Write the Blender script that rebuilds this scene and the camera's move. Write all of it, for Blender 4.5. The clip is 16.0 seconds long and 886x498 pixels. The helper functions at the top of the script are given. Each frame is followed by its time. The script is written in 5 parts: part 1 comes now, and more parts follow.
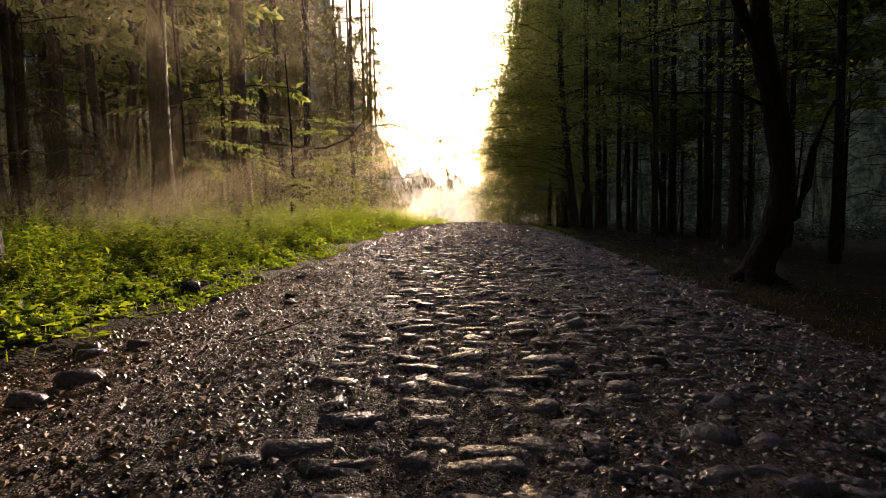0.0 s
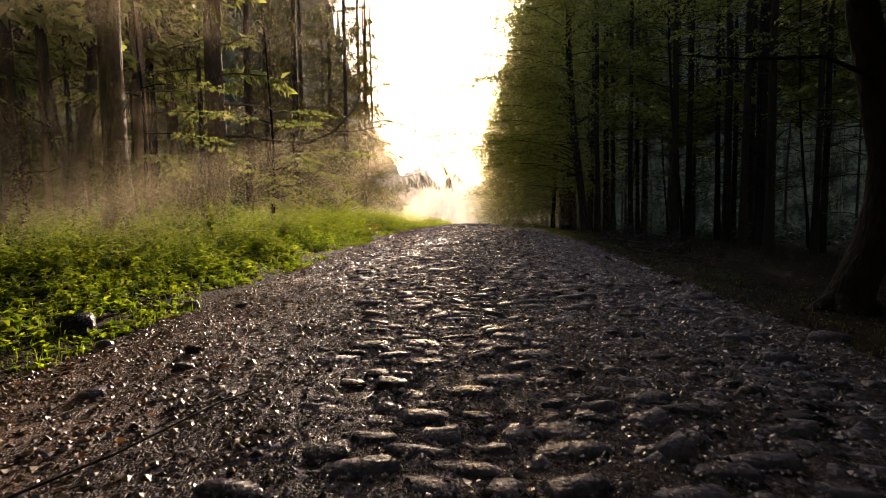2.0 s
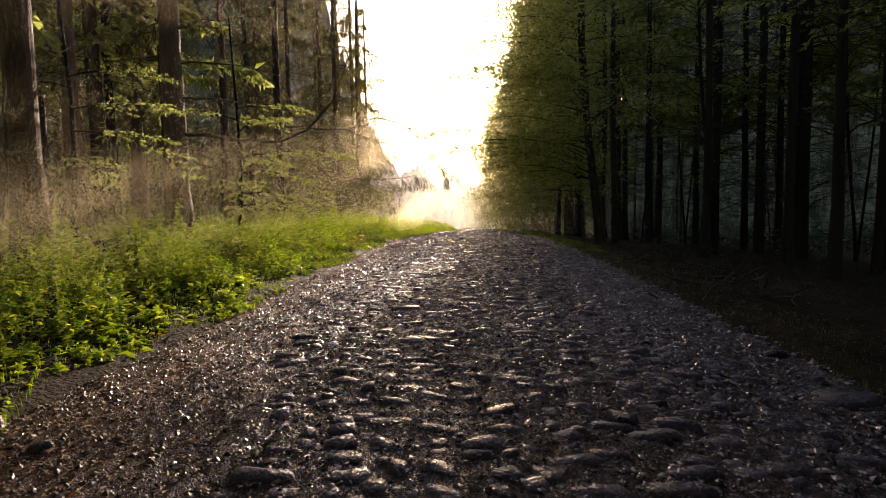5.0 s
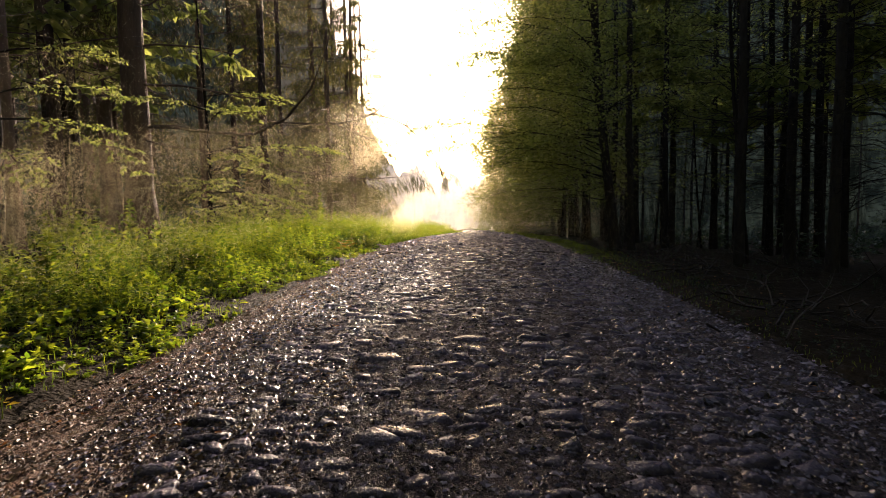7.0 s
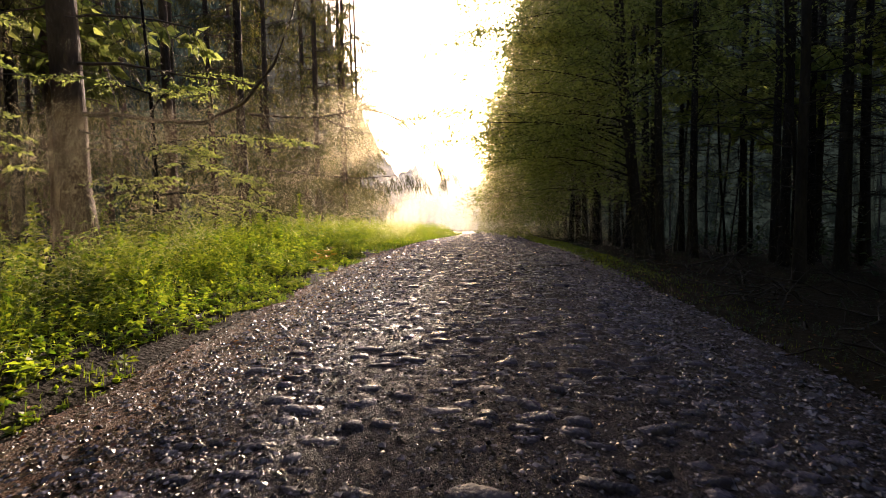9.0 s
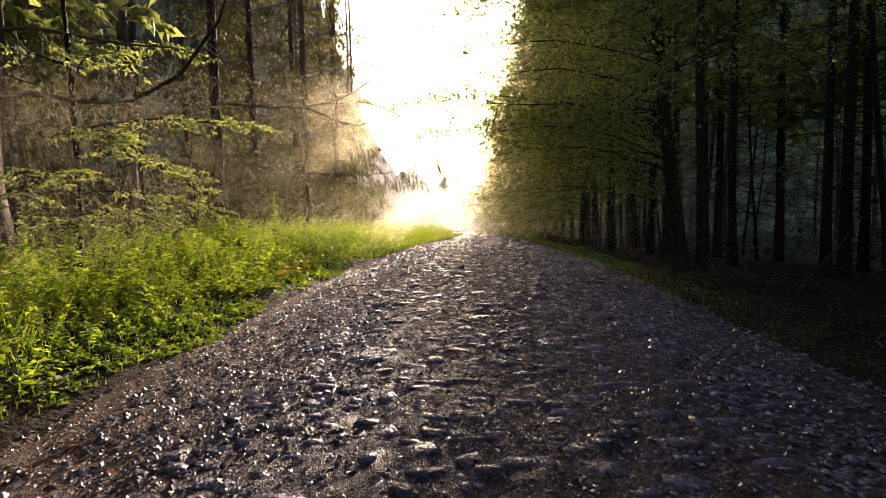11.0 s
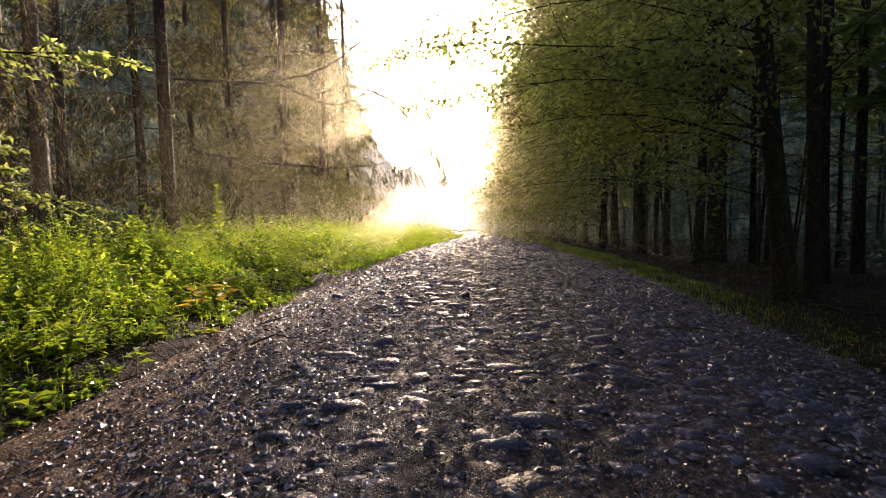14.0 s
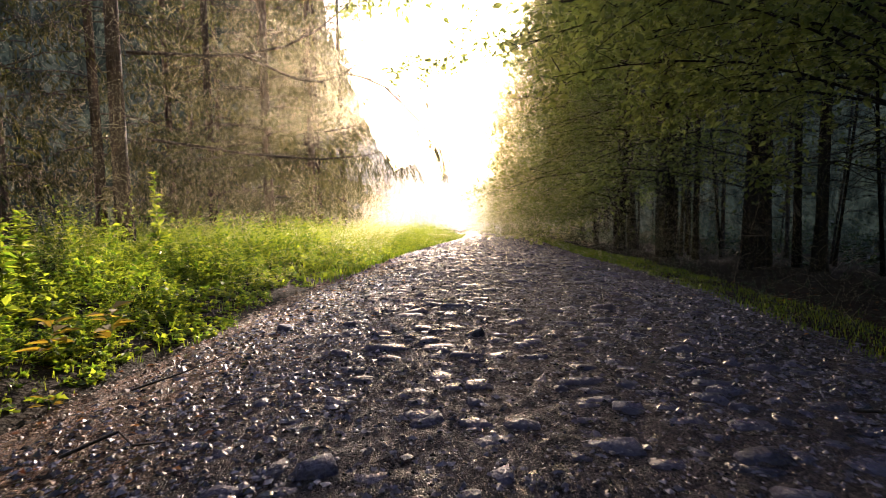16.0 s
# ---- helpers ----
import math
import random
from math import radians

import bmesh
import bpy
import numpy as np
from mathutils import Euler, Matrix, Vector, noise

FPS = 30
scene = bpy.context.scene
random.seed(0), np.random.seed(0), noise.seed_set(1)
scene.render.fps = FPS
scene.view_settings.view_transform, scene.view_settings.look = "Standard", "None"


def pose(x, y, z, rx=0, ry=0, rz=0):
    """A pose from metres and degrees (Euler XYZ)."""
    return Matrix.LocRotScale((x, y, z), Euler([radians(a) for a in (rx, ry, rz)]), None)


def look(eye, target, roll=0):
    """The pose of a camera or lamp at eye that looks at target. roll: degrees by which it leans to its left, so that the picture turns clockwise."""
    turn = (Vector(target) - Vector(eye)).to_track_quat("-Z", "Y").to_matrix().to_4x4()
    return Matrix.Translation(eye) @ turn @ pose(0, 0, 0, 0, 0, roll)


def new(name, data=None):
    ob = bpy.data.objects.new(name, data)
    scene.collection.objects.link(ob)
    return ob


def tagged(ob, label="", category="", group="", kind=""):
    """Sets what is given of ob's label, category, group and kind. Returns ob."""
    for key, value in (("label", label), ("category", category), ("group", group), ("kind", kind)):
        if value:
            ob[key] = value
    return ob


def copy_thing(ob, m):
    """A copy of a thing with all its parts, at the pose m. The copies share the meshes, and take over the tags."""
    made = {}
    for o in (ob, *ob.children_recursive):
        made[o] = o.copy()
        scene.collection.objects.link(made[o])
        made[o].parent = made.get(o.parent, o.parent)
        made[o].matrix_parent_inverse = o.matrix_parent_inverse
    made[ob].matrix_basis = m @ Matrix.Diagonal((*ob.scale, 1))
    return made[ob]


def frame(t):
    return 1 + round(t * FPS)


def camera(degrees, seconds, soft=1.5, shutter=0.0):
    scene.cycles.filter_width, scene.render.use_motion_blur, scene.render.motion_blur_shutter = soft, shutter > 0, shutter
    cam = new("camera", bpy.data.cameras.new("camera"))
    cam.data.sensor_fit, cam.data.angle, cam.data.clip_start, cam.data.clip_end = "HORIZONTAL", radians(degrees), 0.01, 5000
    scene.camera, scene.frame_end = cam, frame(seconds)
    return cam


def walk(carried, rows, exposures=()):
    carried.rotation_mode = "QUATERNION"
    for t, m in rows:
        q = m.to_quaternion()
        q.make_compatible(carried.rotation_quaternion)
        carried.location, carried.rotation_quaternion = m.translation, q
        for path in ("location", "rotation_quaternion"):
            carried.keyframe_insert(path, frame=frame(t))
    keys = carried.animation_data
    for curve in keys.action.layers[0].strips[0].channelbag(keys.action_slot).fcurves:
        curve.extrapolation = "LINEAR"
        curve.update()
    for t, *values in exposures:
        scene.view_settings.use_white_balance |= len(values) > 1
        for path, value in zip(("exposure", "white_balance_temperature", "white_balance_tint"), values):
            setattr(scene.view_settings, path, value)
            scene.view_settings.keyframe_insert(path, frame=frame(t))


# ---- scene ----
cam = camera(75.0, 16.0, soft=0.9, shutter=0.25)
ROWS = [
    (0.0, 0.000, 0.000, 0.800, 85.61, 1.02, 3.21),
    (0.5, -0.004, 0.435, 0.783, 85.61, 1.02, 3.20),
    (1.0, -0.008, 0.893, 0.784, 85.60, 0.98, 3.20),
    (1.5, -0.009, 1.307, 0.804, 85.58, 1.00, 3.19),
    (2.0, -0.011, 1.750, 0.830, 85.58, 0.97, 3.19),
    (2.5, -0.012, 2.153, 0.868, 85.55, 1.00, 3.18),
    (3.0, -0.008, 2.580, 0.922, 85.53, 1.02, 3.17),
    (3.5, -0.006, 2.969, 0.975, 85.50, 1.08, 3.16),
    (4.0, -0.007, 3.374, 1.018, 85.46, 1.13, 3.14),
    (6.5, -0.026, 5.298, 1.113, 85.51, 1.08, 3.09),
    (7.0, -0.037, 5.811, 1.094, 85.52, 1.08, 3.08),
    (7.5, -0.047, 6.326, 1.098, 85.51, 1.09, 3.07),
    (8.0, -0.058, 6.907, 1.119, 85.51, 1.12, 3.06),
    (8.5, -0.071, 7.448, 1.132, 85.56, 1.09, 3.06),
    (9.0, -0.084, 8.035, 1.152, 85.53, 1.12, 3.04),
    (11.5, -0.161, 10.745, 1.165, 85.48, 1.24, 3.12),
    (12.0, -0.182, 11.310, 1.162, 85.48, 1.18, 3.15),
    (12.5, -0.203, 11.829, 1.158, 85.45, 1.15, 3.16),
    (13.0, -0.223, 12.388, 1.142, 85.44, 1.16, 3.17),
    (13.5, -0.239, 12.907, 1.122, 85.43, 1.17, 3.19),
    (14.0, -0.258, 13.476, 1.099, 85.43, 1.13, 3.20),
    (14.5, -0.276, 14.007, 1.088, 85.43, 1.17, 3.23),
    (15.0, -0.308, 14.585, 1.066, 85.42, 1.14, 3.24),
    (15.5, -0.339, 15.111, 1.036, 85.40, 1.15, 3.24),
    (16.0, -0.374, 15.678, 0.998, 85.43, 1.14, 3.24),
]
walk(cam, [(t, pose(x, y, z, rx, ry, rz)) for t, x, y, z, rx, ry, rz in ROWS], [(0.0, 0.88, 6850, 29), (4.0, 1.0, 6650, 28), (9.0, 1.25, 6400, 28), (16.0, 1.65, 6050, 28)])

# ---- light ----
SUN_AZ, SUN_EL = 2.8, 12.0          # degrees right of +y, and above the horizon
SUN_WAY = Vector((math.sin(radians(SUN_AZ)) * math.cos(radians(SUN_EL)), math.cos(radians(SUN_AZ)) * math.cos(radians(SUN_EL)), math.sin(radians(SUN_EL))))


def build_world():
    """Morning sky with a bright, warm aureole of mist round the low sun."""
    w = bpy.data.worlds.new("misty_morning")
    w.use_nodes = True
    scene.world = w
    nt = w.node_tree
    nt.nodes.clear()
    n, l = nt.nodes.new, nt.links.new
    out = n("ShaderNodeOutputWorld")
    sky = n("ShaderNodeTexSky")
    sky.sky_type, sky.sun_disc = "NISHITA", False
    sky.sun_elevation, sky.sun_rotation = radians(SUN_EL), radians(SUN_AZ)
    sky.dust_density = 3.0
    b1 = n("ShaderNodeBackground")
    b1.inputs[1].default_value = 0.115
    l(sky.outputs[0], b1.inputs[0])
    geo = n("ShaderNodeTexCoord")
    dot = n("ShaderNodeVectorMath")
    dot.operation = "DOT_PRODUCT"
    nrm = n("ShaderNodeVectorMath")
    nrm.operation = "NORMALIZE"
    l(geo.outputs["Generated"], nrm.inputs[0])
    l(nrm.outputs[0], dot.inputs[0])
    dot.inputs[1].default_value = SUN_WAY
    ang = n("ShaderNodeMath")
    ang.operation = "ARCCOSINE"
    ang.use_clamp = False
    l(dot.outputs["Value"], ang.inputs[0])

    def glow(efold, colour, strength):
        m = n("ShaderNodeMath")
        m.operation = "MULTIPLY"
        m.inputs[1].default_value = -1 / radians(efold)
        l(ang.outputs[0], m.inputs[0])
        e = n("ShaderNodeMath")
        e.operation = "EXPONENT"
        l(m.outputs[0], e.inputs[0])
        s = n("ShaderNodeMath")
        s.operation = "MULTIPLY"
        s.inputs[1].default_value = strength
        l(e.outputs[0], s.inputs[0])
        b = n("ShaderNodeBackground")
        b.inputs[0].default_value = (*colour, 1)
        l(s.outputs[0], b.inputs[1])
        return b

    last = b1.outputs[0]
    for b in (glow(7.0, (1.0, 0.95, 0.84), 0.3), glow(10.0, (1.0, 0.9, 0.7), 0.22), glow(25.0, (1.0, 0.85, 0.4), 0.04)):
        add = n("ShaderNodeAddShader")
        l(last, add.inputs[0])
        l(b.outputs[0], add.inputs[1])
        last = add.outputs[0]
    l(last, out.inputs[0])


build_world()
sun_data = bpy.data.lights.new("sun", "SUN")
sun_data.energy, sun_data.angle, sun_data.color = 5.0, radians(0.8), (1.0, 0.84, 0.6)
sun = new("sun", sun_data)
sun.matrix_world = look(SUN_WAY * 60, (0, 0, 0))

# ---- materials ----


def material(name, low, high, scale=6.0, fine=60.0, rough=(0.6, 0.9), bump=0.3, translucent=None, island=0.0, per_object=0.0, detail=6.0, stretch=None, spec=0.5, gloss_noise=12.0, bump_dist=0.01, grains=0.0):
    """Colour between low and high by noise at two scales, rough by noise, with fine relief."""
    m = bpy.data.materials.new(name)
    m.use_nodes = True
    nt = m.node_tree
    nt.nodes.clear()
    n, l = nt.nodes.new, nt.links.new
    out = n("ShaderNodeOutputMaterial")
    p = n("ShaderNodeBsdfPrincipled")
    tc = n("ShaderNodeNewGeometry")
    mp = n("ShaderNodeMapping")
    mp.inputs["Scale"].default_value = stretch or (1, 1, 1)
    l(tc.outputs["Position"], mp.inputs["Vector"])

    def tex(s, d):
        t = n("ShaderNodeTexNoise")
        t.inputs["Scale"].default_value, t.inputs["Detail"].default_value = s, d
        l(mp.outputs[0], t.inputs["Vector"])
        return t

    big, small = tex(scale, 3.0), tex(fine, detail)
    mixf = n("ShaderNodeMath")
    mixf.operation = "MULTIPLY_ADD"
    mixf.inputs[1].default_value = 0.55
    l(big.outputs["Fac"], mixf.inputs[0])
    half = n("ShaderNodeMath")
    half.operation = "MULTIPLY_ADD"
    half.inputs[1].default_value, half.inputs[2].default_value = 0.45, 0.0
    l(small.outputs["Fac"], half.inputs[0])
    l(half.outputs[0], mixf.inputs[2])
    fac = mixf.outputs[0]

    def shift(fac, socket, amount):
        a = n("ShaderNodeMath")
        a.operation = "MULTIPLY_ADD"
        a.inputs[1].default_value, a.inputs[2].default_value = amount, -amount / 2
        l(socket, a.inputs[0])
        b = n("ShaderNodeMath")
        b.operation = "ADD"
        l(fac, b.inputs[0])
        l(a.outputs[0], b.inputs[1])
        return b.outputs[0]

    if island:
        fac = shift(fac, tc.outputs["Random Per Island"], island)
    if per_object:
        oi = n("ShaderNodeObjectInfo")
        fac = shift(fac, oi.outputs["Random"], per_object)
    if grains:
        vo = n("ShaderNodeTexVoronoi")
        vo.inputs["Scale"].default_value = grains
        l(mp.outputs[0], vo.inputs["Vector"])
        cell = n("ShaderNodeSeparateColor")
        l(vo.outputs["Color"], cell.inputs[0])
        fac = shift(fac, cell.outputs[0], 0.6)
    ramp = n("ShaderNodeValToRGB")
    ramp.color_ramp.elements[0].position, ramp.color_ramp.elements[1].position = 0.28, 0.72
    ramp.color_ramp.elements[0].color, ramp.color_ramp.elements[1].color = (*low, 1), (*high, 1)
    l(fac, ramp.inputs[0])
    l(ramp.outputs[0], p.inputs["Base Color"])
    gl = tex(gloss_noise, 4.0)
    mr = n("ShaderNodeMapRange")
    mr.inputs["From Min"].default_value, mr.inputs["From Max"].default_value = 0.35, 0.65
    mr.inputs["To Min"].default_value, mr.inputs["To Max"].default_value = rough
    l(gl.outputs["Fac"], mr.inputs["Value"])
    l(mr.outputs[0], p.inputs["Roughness"])
    p.inputs["Specular IOR Level"].default_value = spec
    if bump:
        bp = n("ShaderNodeBump")
        bp.inputs["Strength"].default_value, bp.inputs["Distance"].default_value = bump, bump_dist
        if grains:
            hm = n("ShaderNodeMath")
            hm.operation = "MULTIPLY_ADD"
            hm.inputs[1].default_value = -1.6
            l(vo.outputs["Distance"], hm.inputs[0])
            l(small.outputs["Fac"], hm.inputs[2])
            l(hm.outputs[0], bp.inputs["Height"])
        else:
            l(small.outputs["Fac"], bp.inputs["Height"])
        l(bp.outputs[0], p.inputs["Normal"])
    last = p.outputs[0]
    if translucent:
        tr = n("ShaderNodeBsdfTranslucent")
        tint = n("ShaderNodeMix")
        tint.data_type, tint.blend_type = "RGBA", "MULTIPLY"
        tint.inputs["Factor"].default_value = 1.0
        l(ramp.outputs[0], tint.inputs["A"])
        tint.inputs["B"].default_value = (*translucent[1], 1)
        l(tint.outputs["Result"], tr.inputs["Color"])
        ms = n("ShaderNodeMixShader")
        ms.inputs[0].default_value = translucent[0]
        l(p.outputs[0], ms.inputs[1])
        l(tr.outputs[0], ms.inputs[2])
        last = ms.outputs[0]
    l(last, out.inputs[0])
    return m


M_STONE = material("wet_fieldstone", (0.012, 0.0105, 0.0145), (0.1, 0.088, 0.128), 6, 45, (0.15, 0.42), 0.9, island=0.7, per_object=0.7, bump_dist=0.02, spec=0.26)
M_PEBBLE = material("wet_gravel", (0.018, 0.015, 0.018), (0.19, 0.165, 0.212), 9, 60, (0.12, 0.38), 0.3, island=0.8, spec=0.45)
M_EARTHY = material("earthy_gravel", (0.03, 0.017, 0.01), (0.24, 0.15, 0.08), 9, 60, (0.25, 0.6), 0.3, island=0.8, spec=0.3)
M_GRIT = material("gravel_bed", (0.012, 0.009, 0.0105), (0.1, 0.076, 0.08), 2.2, 70, (0.4, 0.9), 1.0, detail=9, bump_dist=0.009, grains=125, spec=0.2)


def earthy_shoulder(m):
    """Rust-brown earth on the road's sunny shoulder, with a ragged inner edge."""
    nt = m.node_tree
    n, l = nt.nodes.new, nt.links.new
    p = next(x for x in nt.nodes if x.type == "BSDF_PRINCIPLED")
    ramp = next(x for x in nt.nodes if x.type == "VALTORGB")
    geo, sep, wob, add, mr, tint, mix = n("ShaderNodeNewGeometry"), n("ShaderNodeSeparateXYZ"), n("ShaderNodeTexNoise"), n("ShaderNodeMath"), n("ShaderNodeMapRange"), n("ShaderNodeMix"), n("ShaderNodeMix")
    l(geo.outputs["Position"], sep.inputs[0])
    l(geo.outputs["Position"], wob.inputs["Vector"])
    wob.inputs["Scale"].default_value, wob.inputs["Detail"].default_value = 1.6, 6.0
    add.operation = "ADD"
    l(sep.outputs["X"], add.inputs[0])
    l(wob.outputs["Fac"], add.inputs[1])
    mr.inputs["From Min"].default_value, mr.inputs["From Max"].default_value = -0.5, -1.5
    l(add.outputs[0], mr.inputs["Value"])
    tint.data_type, tint.blend_type = "RGBA", "MULTIPLY"
    tint.inputs["Factor"].default_value = 1.0
    l(ramp.outputs[0], tint.inputs["A"])
    tint.inputs["B"].default_value = (2.0, 1.4, 0.75, 1)
    mix.data_type = "RGBA"
    l(mr.outputs[0], mix.inputs["Factor"])
    l(ramp.outputs[0], mix.inputs["A"])
    l(tint.outputs["Result"], mix.inputs["B"])
    l(mix.outputs["Result"], p.inputs["Base Color"])


earthy_shoulder(M_GRIT)
M_FLOOR = material("leaf_litter", (0.006, 0.005, 0.003), (0.042, 0.032, 0.018), 1.3, 26, (0.7, 0.95), 1.0, detail=8, bump_dist=0.04, spec=0.06)
M_BARK = material("spruce_bark", (0.035, 0.026, 0.02), (0.15, 0.105, 0.075), 3, 26, (0.7, 0.95), 1.0, stretch=(1, 1, 0.25), bump_dist=0.03, per_object=0.3, spec=0.15)
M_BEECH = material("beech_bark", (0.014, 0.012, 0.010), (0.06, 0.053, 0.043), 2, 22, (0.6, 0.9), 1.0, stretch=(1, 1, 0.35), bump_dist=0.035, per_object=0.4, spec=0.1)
M_TWIG = material("twig", (0.04, 0.03, 0.02), (0.12, 0.09, 0.06), 8, 60, (0.6, 0.9), 0.3)
M_LEAF = material("beech_leaf", (0.07, 0.095, 0.04), (0.145, 0.175, 0.075), 1.2, 14, (0.35, 0.6), 0.0, translucent=(0.64, (3.2, 2.95, 1.4)), island=0.7)
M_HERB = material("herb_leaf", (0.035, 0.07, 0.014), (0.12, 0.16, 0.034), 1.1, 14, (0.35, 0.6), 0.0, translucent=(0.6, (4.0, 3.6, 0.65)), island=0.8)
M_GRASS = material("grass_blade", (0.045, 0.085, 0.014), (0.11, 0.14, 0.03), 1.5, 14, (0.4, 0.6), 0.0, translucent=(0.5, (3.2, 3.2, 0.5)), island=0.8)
# darker copy of the herb leaf: the wood's shade put into the colour
M_HERB_SHADED = material("herb_leaf_shaded", (0.016, 0.03, 0.016), (0.055, 0.08, 0.045), 1.5, 14, (0.4, 0.7), 0.0, translucent=(0.3, (1.6, 1.9, 1.0)), island=0.8)
M_FADED = material("yellowed_leaf", (0.14, 0.12, 0.02), (0.3, 0.22, 0.04), 6, 30, (0.4, 0.6), 0.0, translucent=(0.5, (2.0, 1.8, 0.6)), island=0.7)
M_NEEDLE = material("spruce_needle", (0.03, 0.045, 0.015), (0.085, 0.095, 0.035), 2, 14, (0.4, 0.7), 0.0, translucent=(0.4, (2.6, 2.0, 1.0)), island=0.7)
M_DRY = material("fallen_leaf", (0.10, 0.035, 0.012), (0.34, 0.17, 0.05), 3, 30, (0.4, 0.7), 0.1, translucent=(0.3, (1.6, 1.2, 0.6)), island=0.9)


def mist_glow_material():
    """Far misty wood: dim; haze glow put in as emission, stronger and warmer sunward."""
    m = material("misty_woods_glow", (0.012, 0.02, 0.008), (0.05, 0.06, 0.025), 0.15, 1.5, (0.8, 1.0), 0.0, detail=8)
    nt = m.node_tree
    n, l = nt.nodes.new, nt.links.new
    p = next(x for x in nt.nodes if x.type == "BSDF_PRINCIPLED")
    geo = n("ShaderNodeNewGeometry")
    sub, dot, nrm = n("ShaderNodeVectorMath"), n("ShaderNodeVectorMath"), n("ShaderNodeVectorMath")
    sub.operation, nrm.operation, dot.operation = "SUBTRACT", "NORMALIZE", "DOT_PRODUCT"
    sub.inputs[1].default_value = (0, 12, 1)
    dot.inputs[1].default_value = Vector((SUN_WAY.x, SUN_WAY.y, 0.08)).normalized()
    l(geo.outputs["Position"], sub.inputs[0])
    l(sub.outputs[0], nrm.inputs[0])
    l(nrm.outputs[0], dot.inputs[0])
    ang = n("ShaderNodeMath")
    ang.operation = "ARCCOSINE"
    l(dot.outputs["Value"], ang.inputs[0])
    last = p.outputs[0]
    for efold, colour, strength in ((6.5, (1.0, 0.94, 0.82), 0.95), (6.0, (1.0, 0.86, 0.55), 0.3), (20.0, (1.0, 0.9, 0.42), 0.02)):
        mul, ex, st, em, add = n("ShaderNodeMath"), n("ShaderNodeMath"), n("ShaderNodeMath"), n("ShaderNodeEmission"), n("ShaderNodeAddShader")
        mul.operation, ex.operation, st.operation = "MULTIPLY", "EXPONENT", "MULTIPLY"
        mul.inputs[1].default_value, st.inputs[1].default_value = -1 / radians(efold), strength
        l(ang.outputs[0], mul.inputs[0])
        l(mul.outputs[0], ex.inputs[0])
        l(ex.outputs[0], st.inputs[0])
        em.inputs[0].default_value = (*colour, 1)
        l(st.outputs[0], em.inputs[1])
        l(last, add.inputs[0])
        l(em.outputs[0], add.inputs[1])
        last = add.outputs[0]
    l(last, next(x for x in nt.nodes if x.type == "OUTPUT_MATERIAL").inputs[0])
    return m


M_MIST_GLOW = mist_glow_material()


def droplet_material():
    """Mist droplets: they pass most light on ahead, in a wide soft cone."""
    m = bpy.data.materials.new("mist_droplet")
    m.use_nodes = True
    nt = m.node_tree
    nt.nodes.clear()
    n, l = nt.nodes.new, nt.links.new
    out, mix, near, wide = n("ShaderNodeOutputMaterial"), n("ShaderNodeMixShader"), n("ShaderNodeBsdfRefraction"), n("ShaderNodeBsdfTranslucent")
    near.inputs["Color"].default_value = (1.0, 0.93, 0.74, 1)
    near.inputs["Roughness"].default_value, near.inputs["IOR"].default_value = 0.58, 1.3
    wide.inputs["Color"].default_value = (1.0, 0.86, 0.54, 1)
    mix.inputs[0].default_value = 0.5
    l(near.outputs[0], mix.inputs[1])
    l(wide.outputs[0], mix.inputs[2])
    l(mix.outputs[0], out.inputs[0])
    return m


M_DROP = droplet_material()
M_DEAD = material("dead_wood", (0.012, 0.009, 0.007), (0.05, 0.038, 0.028), 8, 60, (0.6, 0.9), 0.4)
M_WOODS = material("far_woods", (0.04, 0.058, 0.032), (0.14, 0.17, 0.09), 0.25, 2.2, (0.8, 1.0), 0.6, detail=9, bump_dist=0.4)


def far_wood_glow_material():
    """Far hazy foliage between the trunks, with faint sky light put in as emission."""
    m = material("hazy_woods_glow", (0.02, 0.03, 0.02), (0.11, 0.14, 0.095), 0.35, 1.6, (0.8, 1.0), 0.6, detail=10, bump_dist=0.4)
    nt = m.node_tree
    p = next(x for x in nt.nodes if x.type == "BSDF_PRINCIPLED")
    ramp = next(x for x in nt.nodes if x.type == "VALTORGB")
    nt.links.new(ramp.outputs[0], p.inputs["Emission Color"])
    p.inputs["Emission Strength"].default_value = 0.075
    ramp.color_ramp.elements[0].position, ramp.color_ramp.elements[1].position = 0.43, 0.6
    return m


M_HAZY_GLOW = far_wood_glow_material()

# ---- geometry helpers ----


class Geo:
    """Triangles gathered before they become one mesh."""

    def __init__(self):
        self.v, self.f, self.n = [], [], 0

    def add(self, v, f):
        self.v.append(v)
        self.f.append(f + self.n)
        self.n += len(v)

    def mesh(self, name, mat, smooth=False):
        me = bpy.data.meshes.new(name)
        if self.n:
            v, f = np.concatenate(self.v).astype(np.float32), np.concatenate(self.f).astype(np.int32)
            me.vertices.add(len(v))
            me.vertices.foreach_set("co", v.ravel())
            me.loops.add(f.size)
            me.loops.foreach_set("vertex_index", f.ravel())
            me.polygons.add(len(f))
            me.polygons.foreach_set("loop_start", np.arange(0, f.size, 3, dtype=np.int32))
            me.polygons.foreach_set("use_smooth", np.full(len(f), smooth))
            me.update(calc_edges=True)
            me.validate()
        me.materials.append(mat)
        return me


def thing(name, data, label, category="", group="", kind="", at=None):
    ob = new(name, data)
    if at:
        ob.matrix_world = at
    return tagged(ob, label, category, group, kind)


def part(name, data, parent, label="", kind=""):
    ob = new(name, data)
    ob.parent = parent
    return tagged(ob, label, kind=kind)


def unit(v):
    v = np.asarray(v, float)
    return v / np.maximum(np.linalg.norm(v, axis=-1, keepdims=True), 1e-9)


